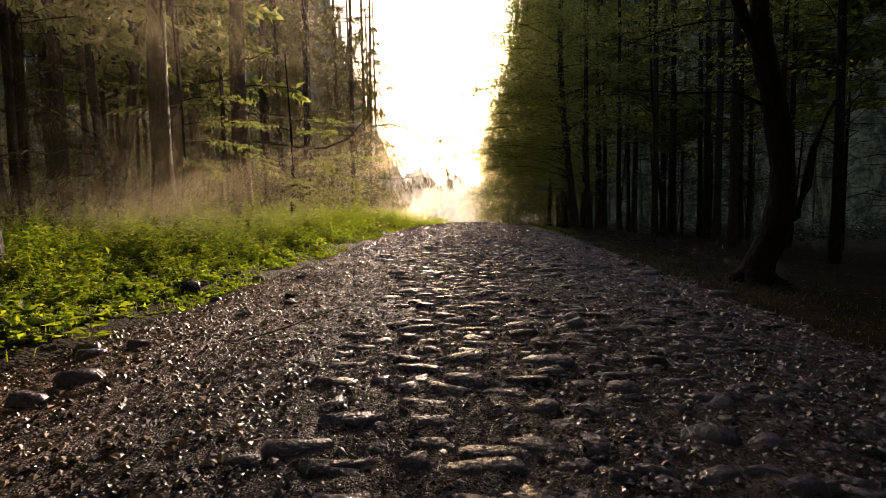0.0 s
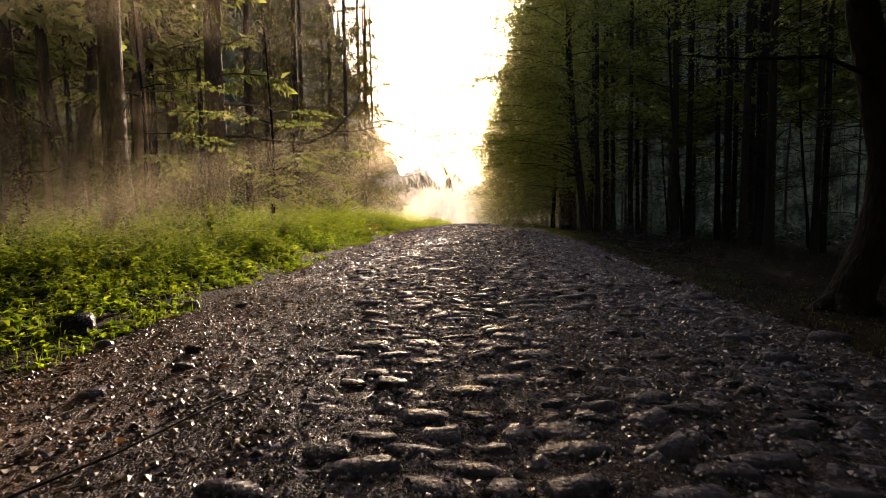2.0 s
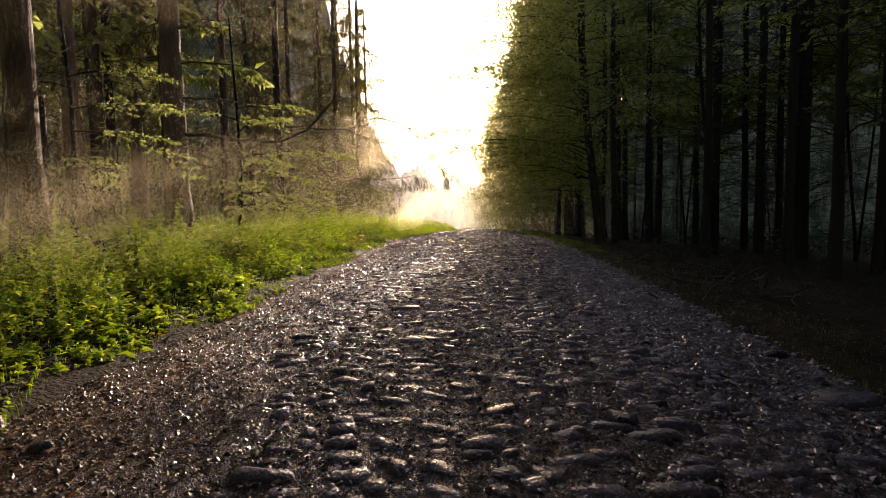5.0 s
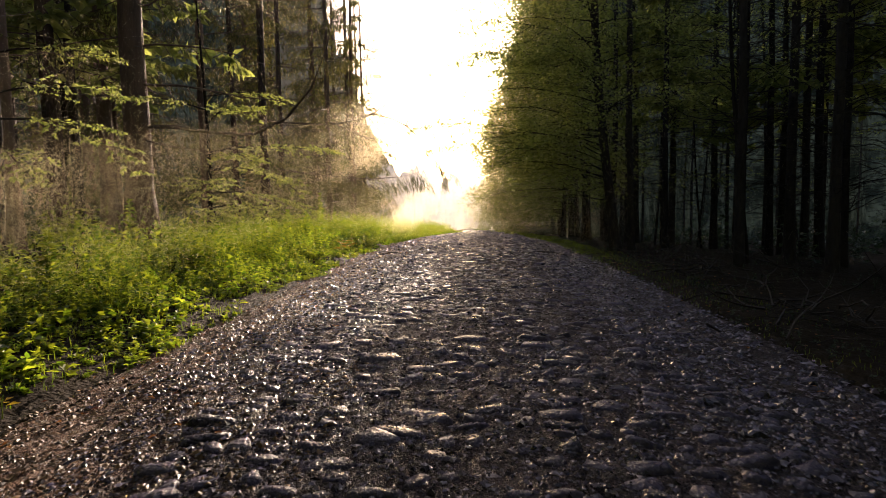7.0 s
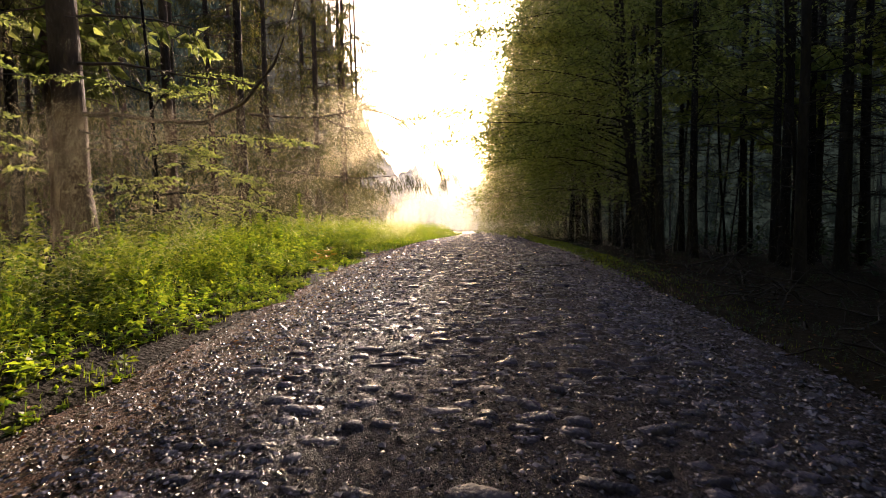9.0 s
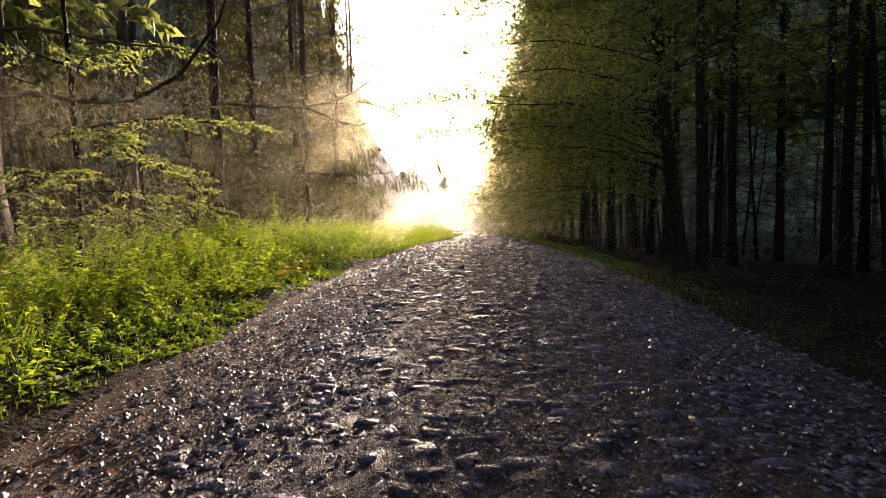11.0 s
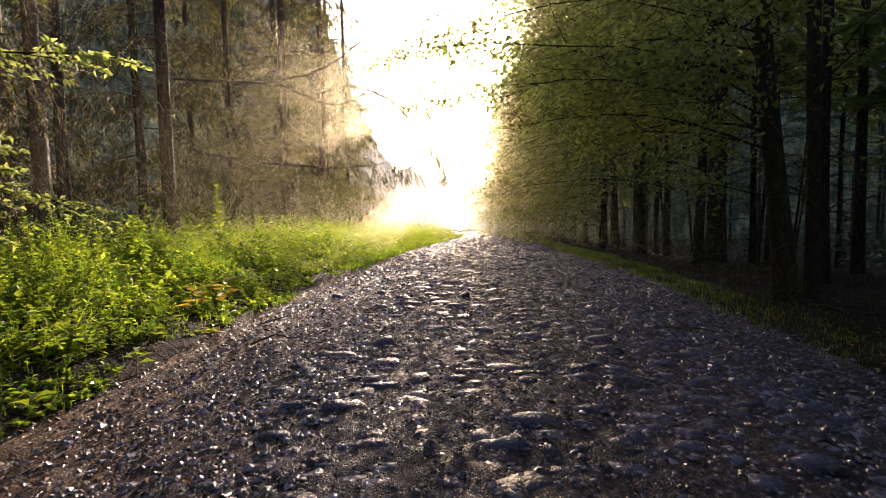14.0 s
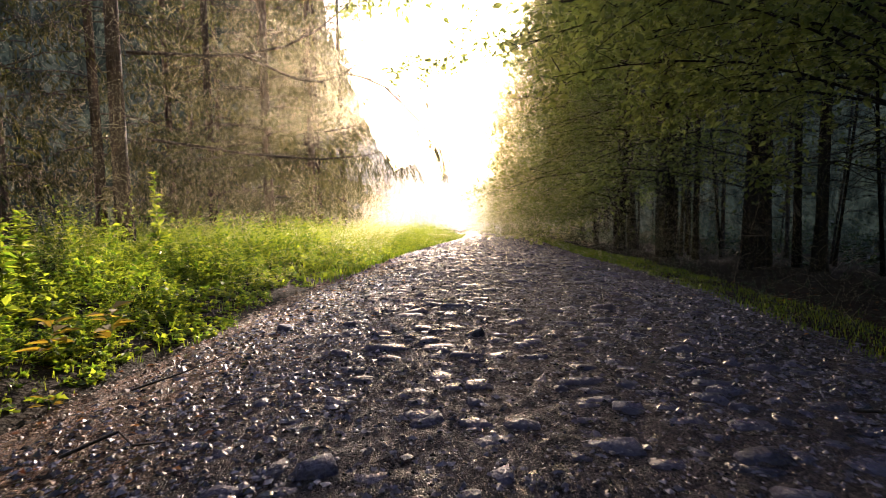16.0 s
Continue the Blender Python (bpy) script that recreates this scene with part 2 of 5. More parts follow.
def tube(geo, pts, radii, sides=5, rough=0.0, rng=None):
    """A tapered round limb along points."""
    pts, radii = np.asarray(pts, float), np.asarray(radii, float)
    k = len(pts)
    t = unit(np.gradient(pts, axis=0))
    ref = np.where(np.abs(t[:, 2:3]) > 0.9, [[1.0, 0, 0]], [[0, 0, 1.0]])
    a = unit(np.cross(t, ref))
    b = np.cross(t, a)
    ang = np.arange(sides) * 2 * math.pi / sides
    r = radii[:, None] * np.ones(sides)
    if rough and rng is not None:
        lobes = 1 + rough * np.sin(ang * 3 + rng.random() * 6) * 0.6 + rough * rng.normal(size=(k, sides)) * 0.35
        r = r * lobes
    ring = pts[:, None] + r[..., None] * (np.cos(ang)[None, :, None] * a[:, None] + np.sin(ang)[None, :, None] * b[:, None])
    i = np.arange(k - 1)[:, None] * sides
    j = np.arange(sides)[None]
    j2 = (j + 1) % sides
    f = np.concatenate([np.stack([i + j, i + j2, i + sides + j2], -1).reshape(-1, 3), np.stack([i + j, i + sides + j2, i + sides + j], -1).reshape(-1, 3)])
    geo.add(ring.reshape(-1, 3), f)


def leaves(geo, base, way, size, rng, flat=0.5, wide=0.55):
    """Folded pointed leaves: two faces each, hinged on the midrib."""
    m = len(base)
    way = unit(way)
    up = unit(np.stack([rng.normal(0, 1 - flat, m), rng.normal(0, 1 - flat, m), np.ones(m) * flat + 0.15], -1))
    side = unit(np.cross(way, up))
    nor = np.cross(side, way)
    size = np.broadcast_to(size, (m,)) * rng.uniform(0.65, 1.25, m)
    s = size[:, None]
    tip = base + way * s - nor * s * 0.12
    mid = base + way * s * 0.42
    lft, rgt = mid + side * s * wide * 0.5 + nor * s * 0.1, mid - side * s * wide * 0.5 + nor * s * 0.1
    v = np.stack([base, lft, tip, rgt], 1).reshape(-1, 3)
    k = np.arange(m)[:, None] * 4
    geo.add(v, np.concatenate([k + [[0, 2, 1]], k + [[0, 3, 2]]]))


def arc(p0, way, length, k, rise, droop, rng, wander=0.06):
    """A limb's line: it leaves along way, rises, then sags."""
    s = np.linspace(0, 1, k)[:, None]
    way = unit(way)
    p = np.asarray(p0) + way * length * s + np.array([[0, 0, 1.0]]) * (rise * s - droop * s ** 2) * length
    w = np.cumsum(rng.normal(0, wander * length / k, (k, 3)), axis=0)
    w[0] = 0
    return p + w


def spray(wood, leaf, p0, way, length, r0, rng, rise=0.15, droop=0.25, twigs=10, per=12, size=0.07, first=0.2, twig_len=0.38, flat=0.35, kind="leaf", wander=0.06, twig_wood=True, loose=0.12, broad=0.55):
    """One leafy limb: main line, side twigs in a flat fan, leaves along them."""
    line = arc(p0, way, length, 7, rise, droop, rng, wander)
    tube(wood, line, np.linspace(r0, r0 * 0.2, 7), 4 if r0 > 0.02 else 3)
    way = unit(way)
    flatside = unit(np.cross(way, (0, 0, 1.0)))
    for i in range(twigs):
        s = first + (1 - first) * (i + rng.random()) / twigs
        x = s * 6
        j = min(int(x), 5)
        q = line[j] + (line[j + 1] - line[j]) * (x - j)
        tl = length * twig_len * (1.15 - s) * rng.uniform(0.6, 1.2) + 0.12
        sg = 1 if i % 2 else -1
        if kind == "needle":
            tw = way * 0.35 + flatside * sg * rng.uniform(0.1, 0.5) + np.array([0, 0, -rng.uniform(0.5, 1.1)])
        else:
            tw = way * rng.uniform(0.4, 0.9) + flatside * sg * rng.uniform(0.5, 1.0) + np.array([0, 0, rng.normal(-0.05, loose)])
        tl_line = arc(q, tw, tl, 3, 0.0, 0.18, rng, 0.08)
        if twig_wood:
            tube(wood, tl_line, np.linspace(r0 * 0.22 + 0.002, 0.0015, 3), 3)
        if per:
            u = rng.random(per) * 2
            jj = np.minimum(u.astype(int), 1)
            b = tl_line[jj] + (tl_line[jj + 1] - tl_line[jj]) * (u - jj)[:, None]
            if kind == "needle":
                d = unit(tw) * 0.9 + rng.normal(0, 0.55, (per, 3)) + np.array([0, 0, -0.25])
                leaves(leaf, b, d, size, rng, 0.2, 0.2)
            else:
                d = unit(tw) * 0.6 + rng.normal(0, 0.6, (per, 3)) * np.array([1, 1, 0.6]) + np.array([0, 0, -0.3])
                leaves(leaf, b + rng.normal(0, loose * 0.6 - 0.07, b.shape) if loose > 0.12 else b, d, size, rng, flat, broad)
    return line


# ---- the lie of the land ----


def smooth(a, b, x):
    t = np.clip((np.asarray(x, float) - a) / (b - a), 0, 1)
    return t * t * (3 - 2 * t)


def bend(y):
    """Sideways shift of the road far ahead."""
    y = np.asarray(y, float)
    return smooth(28, 58, y) - 0.0004 * np.maximum(y - 58, 0) ** 2


def fall(y):
    """Height of the road's middle line: level, then evenly downhill past a soft crest."""
    y = np.asarray(y, float)
    t = np.clip((y - 17) / 13, 0, 1)
    return 0.04 * smooth(6, 16, y) - 0.043 * (13 * (t ** 3 - t ** 4 / 2) + np.maximum(y - 30, 0))


def lumps(x, y):
    x, y = np.asarray(x, float), np.asarray(y, float)
    return 0.5 * np.sin(x * 1.7 + y * 0.6 + 1) * np.sin(y * 1.1 - x * 0.4) + 0.3 * np.sin(x * 3.9 + 2) * np.sin(y * 3.1 + x) + 0.2 * np.sin(x * 7.3 + y * 5.1)


def height(x, y):
    x, y = np.asarray(x, float), np.asarray(y, float)
    u = x - bend(y)
    crown = np.maximum(0.08 - 0.04 * (u + 0.4) ** 2, -0.14)
    left = smooth(-2.6, -3.6, u) * 0.16 + smooth(-3.4, -8.0, u) * 0.3
    right = -0.085 * np.clip(u - 2.6, 0, 10) - 0.02 * np.clip(u - 12.6, 0, 20)
    rough = 0.02 + 0.06 * smooth(2.3, 4.5, np.abs(u))
    return fall(y) + crown + left + right + lumps(x, y) * rough


def sheet(geo, xs, ys, drop=0.0, jitter=0.0, rng=None):
    """A quilt of ground over the crossing of xs (offsets from the road's line) and ys."""
    gx, gy = np.meshgrid(xs, ys)
    wx = gx + bend(gy)
    z = height(wx, gy) - drop
    if jitter:
        z = z + rng.normal(0, jitter, z.shape)
    v = np.stack([wx, gy, z], -1).reshape(-1, 3)
    a, b = len(xs), len(ys)
    i = (np.arange(b - 1)[:, None] * a + np.arange(a - 1)[None]).ravel()
    geo.add(v, np.concatenate([np.stack([i, i + 1, i + a + 1], -1), np.stack([i, i + a + 1, i + a], -1)]))


def ease(a, b, n, p):
    return a + (b - a) * np.linspace(0, 1, n) ** p


def build_ground():
    g = Geo()
    xs = np.concatenate([-ease(14, 700, 22, 3)[::-1], np.linspace(-13.6, 13.6, 90), ease(14, 700, 22, 3)])
    ys = np.concatenate([-ease(6, 500, 14, 3)[::-1], np.linspace(-5.7, 44, 150), ease(44.5, 900, 50, 2.5)])
    # the verge's ground dips under the gravel
    gx, gy = np.meshgrid(xs, ys)
    yy = np.minimum(gy, 130.0)
    wx = gx + bend(yy)
    z = height(wx, yy) - 0.07 * smooth(2.75, 2.35, np.abs(gx + 0.2))
    v = np.stack([wx, gy, z], -1).reshape(-1, 3)
    a, b = len(xs), len(ys)
    i = (np.arange(b - 1)[:, None] * a + np.arange(a - 1)[None]).ravel()
    g.add(v, np.concatenate([np.stack([i, i + 1, i + a + 1], -1), np.stack([i, i + a + 1, i + a], -1)]))
    return thing("ground", g.mesh("ground", M_FLOOR, True), "brown woodland floor covered in damp leaf litter", "ground", kind="structure")


build_ground()


def build_road():
    g = Geo()
    rng = np.random.default_rng(3)
    sheet(g, np.linspace(-2.7, 2.45, 74), np.linspace(-4, 26, 430), 0.012, 0.007, rng)
    sheet(g, np.linspace(-2.7, 2.45, 24), np.concatenate([[26.0], ease(26.3, 130, 120, 1.6)]), 0.012, 0.006, rng)
    return thing("road", g.mesh("road", M_GRIT, True), "dark wet gravel forest road with a worn cobbled middle", "road", kind="structure")


road = build_road()

# ---- trees ----


def trunk_line(foot, tall, lean, bow, k, rng):
    s = np.linspace(0, 1, k)
    x = lean[0] * s * tall + bow * np.sin(s * math.pi * 1.4) + np.cumsum(rng.normal(0, 0.012 * tall / k, k))
    y = lean[1] * s * tall + np.cumsum(rng.normal(0, 0.012 * tall / k, k))
    return np.stack([foot[0] + x, foot[1] + y, foot[2] + s * tall], -1)


def stem(geo, foot, tall, r, rng, lean=(0, 0), bow=0.0, sides=12, k=20, flare=0.4):
    """A trunk with flared roots and an uneven round section."""
    line = trunk_line(foot, tall, lean, bow, k, rng)
    s = np.linspace(0, 1, k)
    rad = r * (1 - 0.72 * s) * (1 + flare * np.exp(-s * tall / 0.35))
    line[0, 2] -= 0.25
    tube(geo, line, rad, sides, 0.07, rng)
    return line


def at_height(line, z):
    """The place on a trunk's line at a height above its foot."""
    zz = line[:, 2]
    return np.array([np.interp(z + zz[0] + 0.25, zz, line[:, 0]), np.interp(z + zz[0] + 0.25, zz, line[:, 1]), z + zz[0] + 0.25])


def dead_limbs(wood, line, rng, count, low, high, length, r=0.016, up=0.25, side=None):
    """Thin bare limbs, with twigs, low on a shaded trunk."""
    for _ in range(count):
        p = at_height(line, rng.uniform(low, high))
        a = rng.uniform(0, 2 * math.pi) if side is None else rng.normal(side, 0.7)
        spray(wood, None, p, (math.cos(a), math.sin(a), rng.normal(up, 0.2)), length * rng.uniform(0.4, 1.1), r * rng.uniform(0.5, 1.2), rng, 0.1, 0.2, int(rng.integers(3, 7)), 0, twig_len=0.42, wander=0.22)


def tree_object(name, wood, limb, crown, bark, leafmat, label, category, crown_label="", at=None):
    """An Empty at the foot that holds the trunk, the limbs and the crown."""
    ob = thing(name, None, label, category, at=at)
    part("trunk", wood.mesh("trunk", bark, True), ob)
    if limb.n:
        part("branchwork", limb.mesh("branchwork", M_TWIG if bark is M_BARK else bark, True), ob, "fine tangle of branches and twigs", "stuff")
    if crown.n:
        part("crown", crown.mesh("crown", leafmat), ob, crown_label)
    return ob


def beech(seed, tall=17, r=0.2, low=1.6, limbs=34, reach=3.3, per=34, dead=4, lean=(0, 0), bow=0.0, twigs=12, size=0.085, side=None, label="", top=9.0, twig_wood=True, loose=0.12, broad=0.55):
    """A woodland-edge beech: smooth trunk, long arching limbs with flat leafy fans."""
    rng = np.random.default_rng(seed)
    wood, limb, crown = Geo(), Geo(), Geo()
    line = stem(wood, (0, 0, 0), tall, r, rng, lean, bow)
    for i in range(limbs):
        z = low + (top - low) * ((i + rng.random()) / limbs) ** 1.05
        a = rng.uniform(0, 2 * math.pi) if side is None or rng.random() < 0.3 else rng.normal(side, 0.8)
        ln = reach * rng.uniform(0.55, 1.1) * (1.2 - 0.85 * z / tall)
        spray(limb, crown, at_height(line, z), (math.cos(a), math.sin(a), rng.normal(0.28, 0.12)), ln, 0.02, rng, 0.12, 0.34, twigs, per, size, flat=0.22, twig_wood=twig_wood, loose=loose, broad=broad)
    dead_limbs(limb, line, rng, dead, 0.8, 4.5, 2.2)
    return tree_object("beech_tree", wood, limb, crown, M_BEECH, M_LEAF, label or "tall beech with grey bark and spreading green fans of leaves", "tree", "green leafy crown")


def spruce(seed, tall=20, r=0.22, low=0.9, limbs=60, reach=3.0, per=30, dead=5, twigs=16, size=0.15, label="", top=14.0, first=0.15):
    """A spruce: straight scaly trunk, sagging limbs with hanging twigs."""
    rng = np.random.default_rng(seed)
    wood, limb, crown = Geo(), Geo(), Geo()
    line = stem(wood, (0, 0, 0), tall, r, rng, (0, 0), 0.0, flare=0.5)
    for i in range(limbs):
        s = (i + rng.random()) / limbs
        z = low + (top - low) * s
        a = rng.uniform(0, 2 * math.pi)
        ln = reach * (1 - 0.55 * s) * rng.uniform(0.7, 1.1)
        spray(limb, crown, at_height(line, z), (math.cos(a), math.sin(a), rng.normal(0.05, 0.1)), ln, 0.026, rng, 0.0, 0.22 - 0.12 * s, twigs, per if z < 4.5 else per // 2, size, first, 0.34, kind="needle")
    dead_limbs(limb, line, rng, dead, 0.6, 5, 2.4, up=-0.05)
    return tree_object("spruce_tree", wood, limb, crown, M_BARK, M_NEEDLE, label or "spruce with scaly bark and hanging needled branches", "tree", "grey-green needled crown")


def pole(seed, tall=18, r=0.16, bark=None, dead=16, green=10, reach=2.2, lean=(0, 0), bow=0.0, low=1.2, per=9, label="", kind="leaf", green_low=3.2):
    """A shaded forest trunk: bare below, with thin dead limbs and a few leafy fans."""
    rng = np.random.default_rng(seed)
    wood, limb, crown = Geo(), Geo(), Geo()
    line = stem(wood, (0, 0, 0), tall, r, rng, lean, bow, sides=10, k=14)
    dead_limbs(limb, line, rng, dead, low, 7.0, reach)
    for _ in range(green):
        a = rng.uniform(0, 2 * math.pi)
        z = green_low + (10 - green_low) * rng.random() ** 0.8
        spray(limb, crown, at_height(line, z), (math.cos(a), math.sin(a), 0.15), reach * rng.uniform(0.6, 1.2), 0.018, rng, 0.08, 0.25, 9, per, 0.09, kind=kind)
    bark = bark or M_BEECH
    return tree_object("pine_tree" if bark is M_BARK else "beech_tree", wood, limb, crown, bark, M_NEEDLE if kind == "needle" else M_LEAF, label or "slim forest tree, bare below with thin dead limbs", "tree", "sparse leafy crown")


def place(x, y, turn=0.0, big=1.0):
    return Matrix.Translation((x, y, float(height(x, y)))) @ Matrix.Rotation(turn, 4, "Z") @ Matrix.Scale(big, 4)


def put(ob, spots):
    """Stands the first spot's tree there and copies of it at the others."""
    for n, (x, y, turn, big) in enumerate(spots):
        m = Matrix.Translation((x, y, float(height(x, y)))) @ Matrix.Rotation(turn, 4, "Z")
        if n:
            c = copy_thing(ob, m)
            c.scale = (big, big, big)
    x, y, turn, big = spots[0]
    ob.matrix_world = Matrix.Translation((x, y, float(height(x, y)))) @ Matrix.Rotation(turn, 4, "Z") @ Matrix.Scale(big, 4)


# right-hand edge: beeches that reach over the road, and the row behind
BEECH_A = beech(11, 18, 0.14, 1.8, 62, 4.7, 24, 5, (-0.02, 0.0), 0.0, 13, 0.085, math.pi, "leaning edge beech arching its green fans over the road", 12.0, loose=0.36)
BEECH_B = beech(12, 17, 0.11, 1.5, 56, 4.5, 20, 4, (0.01, 0.01), 0.1, 13, 0.11, math.pi, top=12.0, loose=0.36)
BEECH_F = beech(13, 20, 0.14, 1.1, 84, 4.9, 15, 3, (-0.015, 0.02), -0.1, 11, 0.17, math.pi, top=17.0, twig_wood=False, loose=0.5, broad=0.8)
BEECH_G = beech(14, 21, 0.13, 0.9, 84, 5.3, 15, 3, (-0.02, 0.02), 0.1, 11, 0.17, math.pi, top=18.0, twig_wood=False, loose=0.5, broad=0.8)


def edge(y, off):
    """A place beside the road, by its distance to the right of a gentle curve."""
    return off - 0.0004 * max(y - 28, 0) ** 2 + 0.85 * float(smooth(46, 60, y)) + 0.9 * float(smooth(60, 70, y))


put(BEECH_A, [(edge(31.5, 4.8), 31.5, 0.35, 1.0)])


def reaching_beech():
    """The leaning edge beech that sends thin leafy boughs right across the road."""
    rng = np.random.default_rng(15)
    wood, limb, crown = Geo(), Geo(), Geo()
    line = stem(wood, (0, 0, 0), 18, 0.125, rng, (-0.012, 0.0), -0.5)
    stem(wood, (0.42, 0.25, 0), 17, 0.09, rng, (0.01, 0.01), -0.1)
    for i in range(46):
        z = 1.7 + 6.0 * ((i + rng.random()) / 46) ** 1.05
        a = rng.uniform(0, 6.28) if rng.random() < 0.3 else rng.normal(math.pi, 0.8)
        spray(limb, crown, at_height(line, z), (math.cos(a), math.sin(a), rng.normal(0.28, 0.12)), 4.2 * rng.uniform(0.55, 1.1) * (1.15 - z / 18), 0.018, rng, 0.12, 0.34, 15, 40, 0.08, flat=0.22, loose=0.34)
    for z, tip, per, size in ((3.9, (-5.4, 1.7, 4.25), 44, 0.1), (2.9, (-5.2, 1.3, 3.1), 44, 0.1), (3.4, (-5.05, 1.8, 3.5), 44, 0.1), (4.6, (-3.9, 0.9, 4.6), 36, 0.1)):
        p = at_height(line, z)
        way = np.array(tip) - p
        ln = float(np.linalg.norm(way))
        spray(limb, crown, p, way, ln, 0.016, rng, 0.16, 0.16, 26, int(per * 0.9), size * 0.72, 0.3, 0.24, loose=0.2, wander=0.22)
    dead_limbs(limb, line, rng, 8, 0.8, 4.0, 2.4)
    ob = tree_object("beech_tree", wood, limb, crown, M_BEECH, M_LEAF, "leaning edge beech sending thin leafy boughs across the road", "tree", "green leafy crown")
    ob.matrix_world = place(3.62, 20.8)


reaching_beech()
put(BEECH_B, [(edge(27.5, 5.0), 27.5, 0.1, 1.0), (edge(35, 4.4), 35, -0.3, 1.05)])
put(BEECH_F, [(edge(38.5, 5.8), 38.5, 0.1, 1.0), (edge(46, 6.0), 46, 0.3, 1.0), (edge(56, 5.9), 56, -0.1, 1.05), (edge(68, 5.4), 68, 0.2, 1.05), (edge(86, 4.6), 86, 0.1, 1.1)])
put(BEECH_G, [(edge(42, 6.0), 42, 0.1, 1.0), (edge(51, 6.0), 51, -0.3, 1.0), (edge(61, 5.7), 61, 0.3, 1.05), (edge(76, 4.9), 76, 0.1, 1.05), (edge(98, 5.0), 98, 0.3, 1.15), (8.4, 55.0, 0.4, 1.1)])
# added crowns, mostly out of view, placed to keep sky light off the ground
SHADE_ROOF = beech(16, 16, 0.14, 4.3, 40, 4.8, 12, 4, (0.0, 0.0), 0.1, 11, 0.37, math.pi, "added beech with a dense high crown that blocks sky light", 12.0, False)
put(SHADE_ROOF, [(-10.6, 13.0, 1.0, 1.0), (-11.2, 21.6, 2.2, 1.05), (-13.6, 17.0, 4.0, 1.0), (-14.2, 25.2, 0.4, 1.1), (11.4, 25.6, 3.3, 1.05), (13.2, 18.4, 5.1, 1.0), (8.2, 30.6, 0.8, 1.05), (4.9, 3.2, 0.1, 1.15), (4.6, -1.6, -0.1, 1.15), (-5.5, -1.6, 3.1, 1.15), (-5.7, 3.8, 3.25, 1.1), (8.6, -1.2, 0.1, 1.0), (-6.8, 1.5, 3.2, 1.0), (-7.4, 7.0, 2.9, 1.0), (6.3, 8.0, 0.0, 1.3), (4.8, 4.0, 0.1, 1.3), (-5.6, 6.2, 3.1, 1.3), (5.2, -4.0, 0.1, 1.0), (5.4, 0.2, -0.2, 1.0), (5.3, -8.5, 0.3, 1.05), (5.0, -13.5, -0.2, 1.1), (-5.6, -6.0, 3.2, 1.0), (-6.0, -10.5, 2.9, 1.1), (-5.8, -15.0, 3.3, 1.1), (0.5, -19.0, 1.6, 1.2)])


def crooked_tree():
    """The dark bent beech at the road's right edge, with a stub limb."""
    rng = np.random.default_rng(31)
    wood, limb, crown = Geo(), Geo(), Geo()
    pts = np.array([(-0.02, 0, -0.25), (0.02, 0, 0.02), (0.11, 0, 0.3), (0.25, 0, 0.6), (0.32, 0, 1.0), (0.34, 0.02, 1.4), (0.29, 0.03, 1.85), (0.2, 0.05, 2.3), (0.12, 0.06, 2.7), (0.08, 0.1, 3.1), (0.06, 0.15, 3.6), (0.12, 0.2, 5.0), (0.1, 0.3, 9.0)])
    tube(wood, pts, [0.27, 0.22, 0.17, 0.175, 0.15, 0.14, 0.15, 0.14, 0.13, 0.11, 0.1, 0.08, 0.04], 14, 0.12, rng)
    for root in ((-0.42, -0.05), (-0.2, -0.35), (0.4, -0.22), (0.25, 0.35)):
        tube(wood, [(0.02, 0, 0.16), (root[0] * 0.5, root[1] * 0.5, 0.04), (root[0], root[1], -0.06)], [0.13, 0.085, 0.03], 7, 0.1, rng)
    tube(limb, [(0.16, 0.05, 2.5), (0.04, 0.02, 2.8), (-0.16, -0.03, 3.1), (-0.34, -0.05, 3.5), (-0.48, 0, 4.2), (-0.54, 0.1, 5.6)], [0.09, 0.08, 0.068, 0.06, 0.045, 0.02], 8, 0.1, rng)
    tube(limb, [(0.28, 0, 0.7), (0.48, -0.02, 0.82), (0.6, 0, 1.15), (0.7, 0.05, 1.6), (0.9, 0.1, 2.05), (1.05, 0.1, 2.3)], [0.09, 0.07, 0.06, 0.045, 0.025, 0.008], 7, 0.1, rng)
    tube(limb, [(0.25, 0, 2.0), (0.05, -0.1, 2.12), (-0.3, -0.1, 2.28), (-0.9, 0, 2.3), (-1.5, 0.1, 2.38)], [0.03, 0.024, 0.018, 0.012, 0.006], 5, 0.1, rng)
    for z, a, ln in ((2.5, 0.3, 1.6), (3.1, 2.6, 1.7), (3.4, -0.6, 1.8), (3.8, 3.3, 2.0), (4.3, 0.5, 2.2), (5.0, 2.2, 2.2), (5.4, -1.2, 2.0), (2.9, 1.4, 1.6)):
        p = [np.interp(z, pts[:, 2], pts[:, i]) for i in range(3)]
        spray(limb, crown, p, (math.cos(a), math.sin(a), 0.2), ln, 0.02, rng, 0.1, 0.3, 10, 16 if z > 3.3 else 4, 0.07)
    ob = tree_object("beech_tree", wood, limb, crown, M_BEECH, M_LEAF, "dark crooked beech with a broken stub, rooted at the road edge", "tree", "sparse leafy crown")
    ob.matrix_world = place(3.36, 7.2)


crooked_tree()

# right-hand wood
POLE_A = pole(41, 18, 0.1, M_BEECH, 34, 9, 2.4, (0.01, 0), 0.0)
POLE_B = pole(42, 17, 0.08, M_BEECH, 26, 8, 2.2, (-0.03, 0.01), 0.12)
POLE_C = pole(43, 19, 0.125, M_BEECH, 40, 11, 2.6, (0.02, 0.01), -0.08)
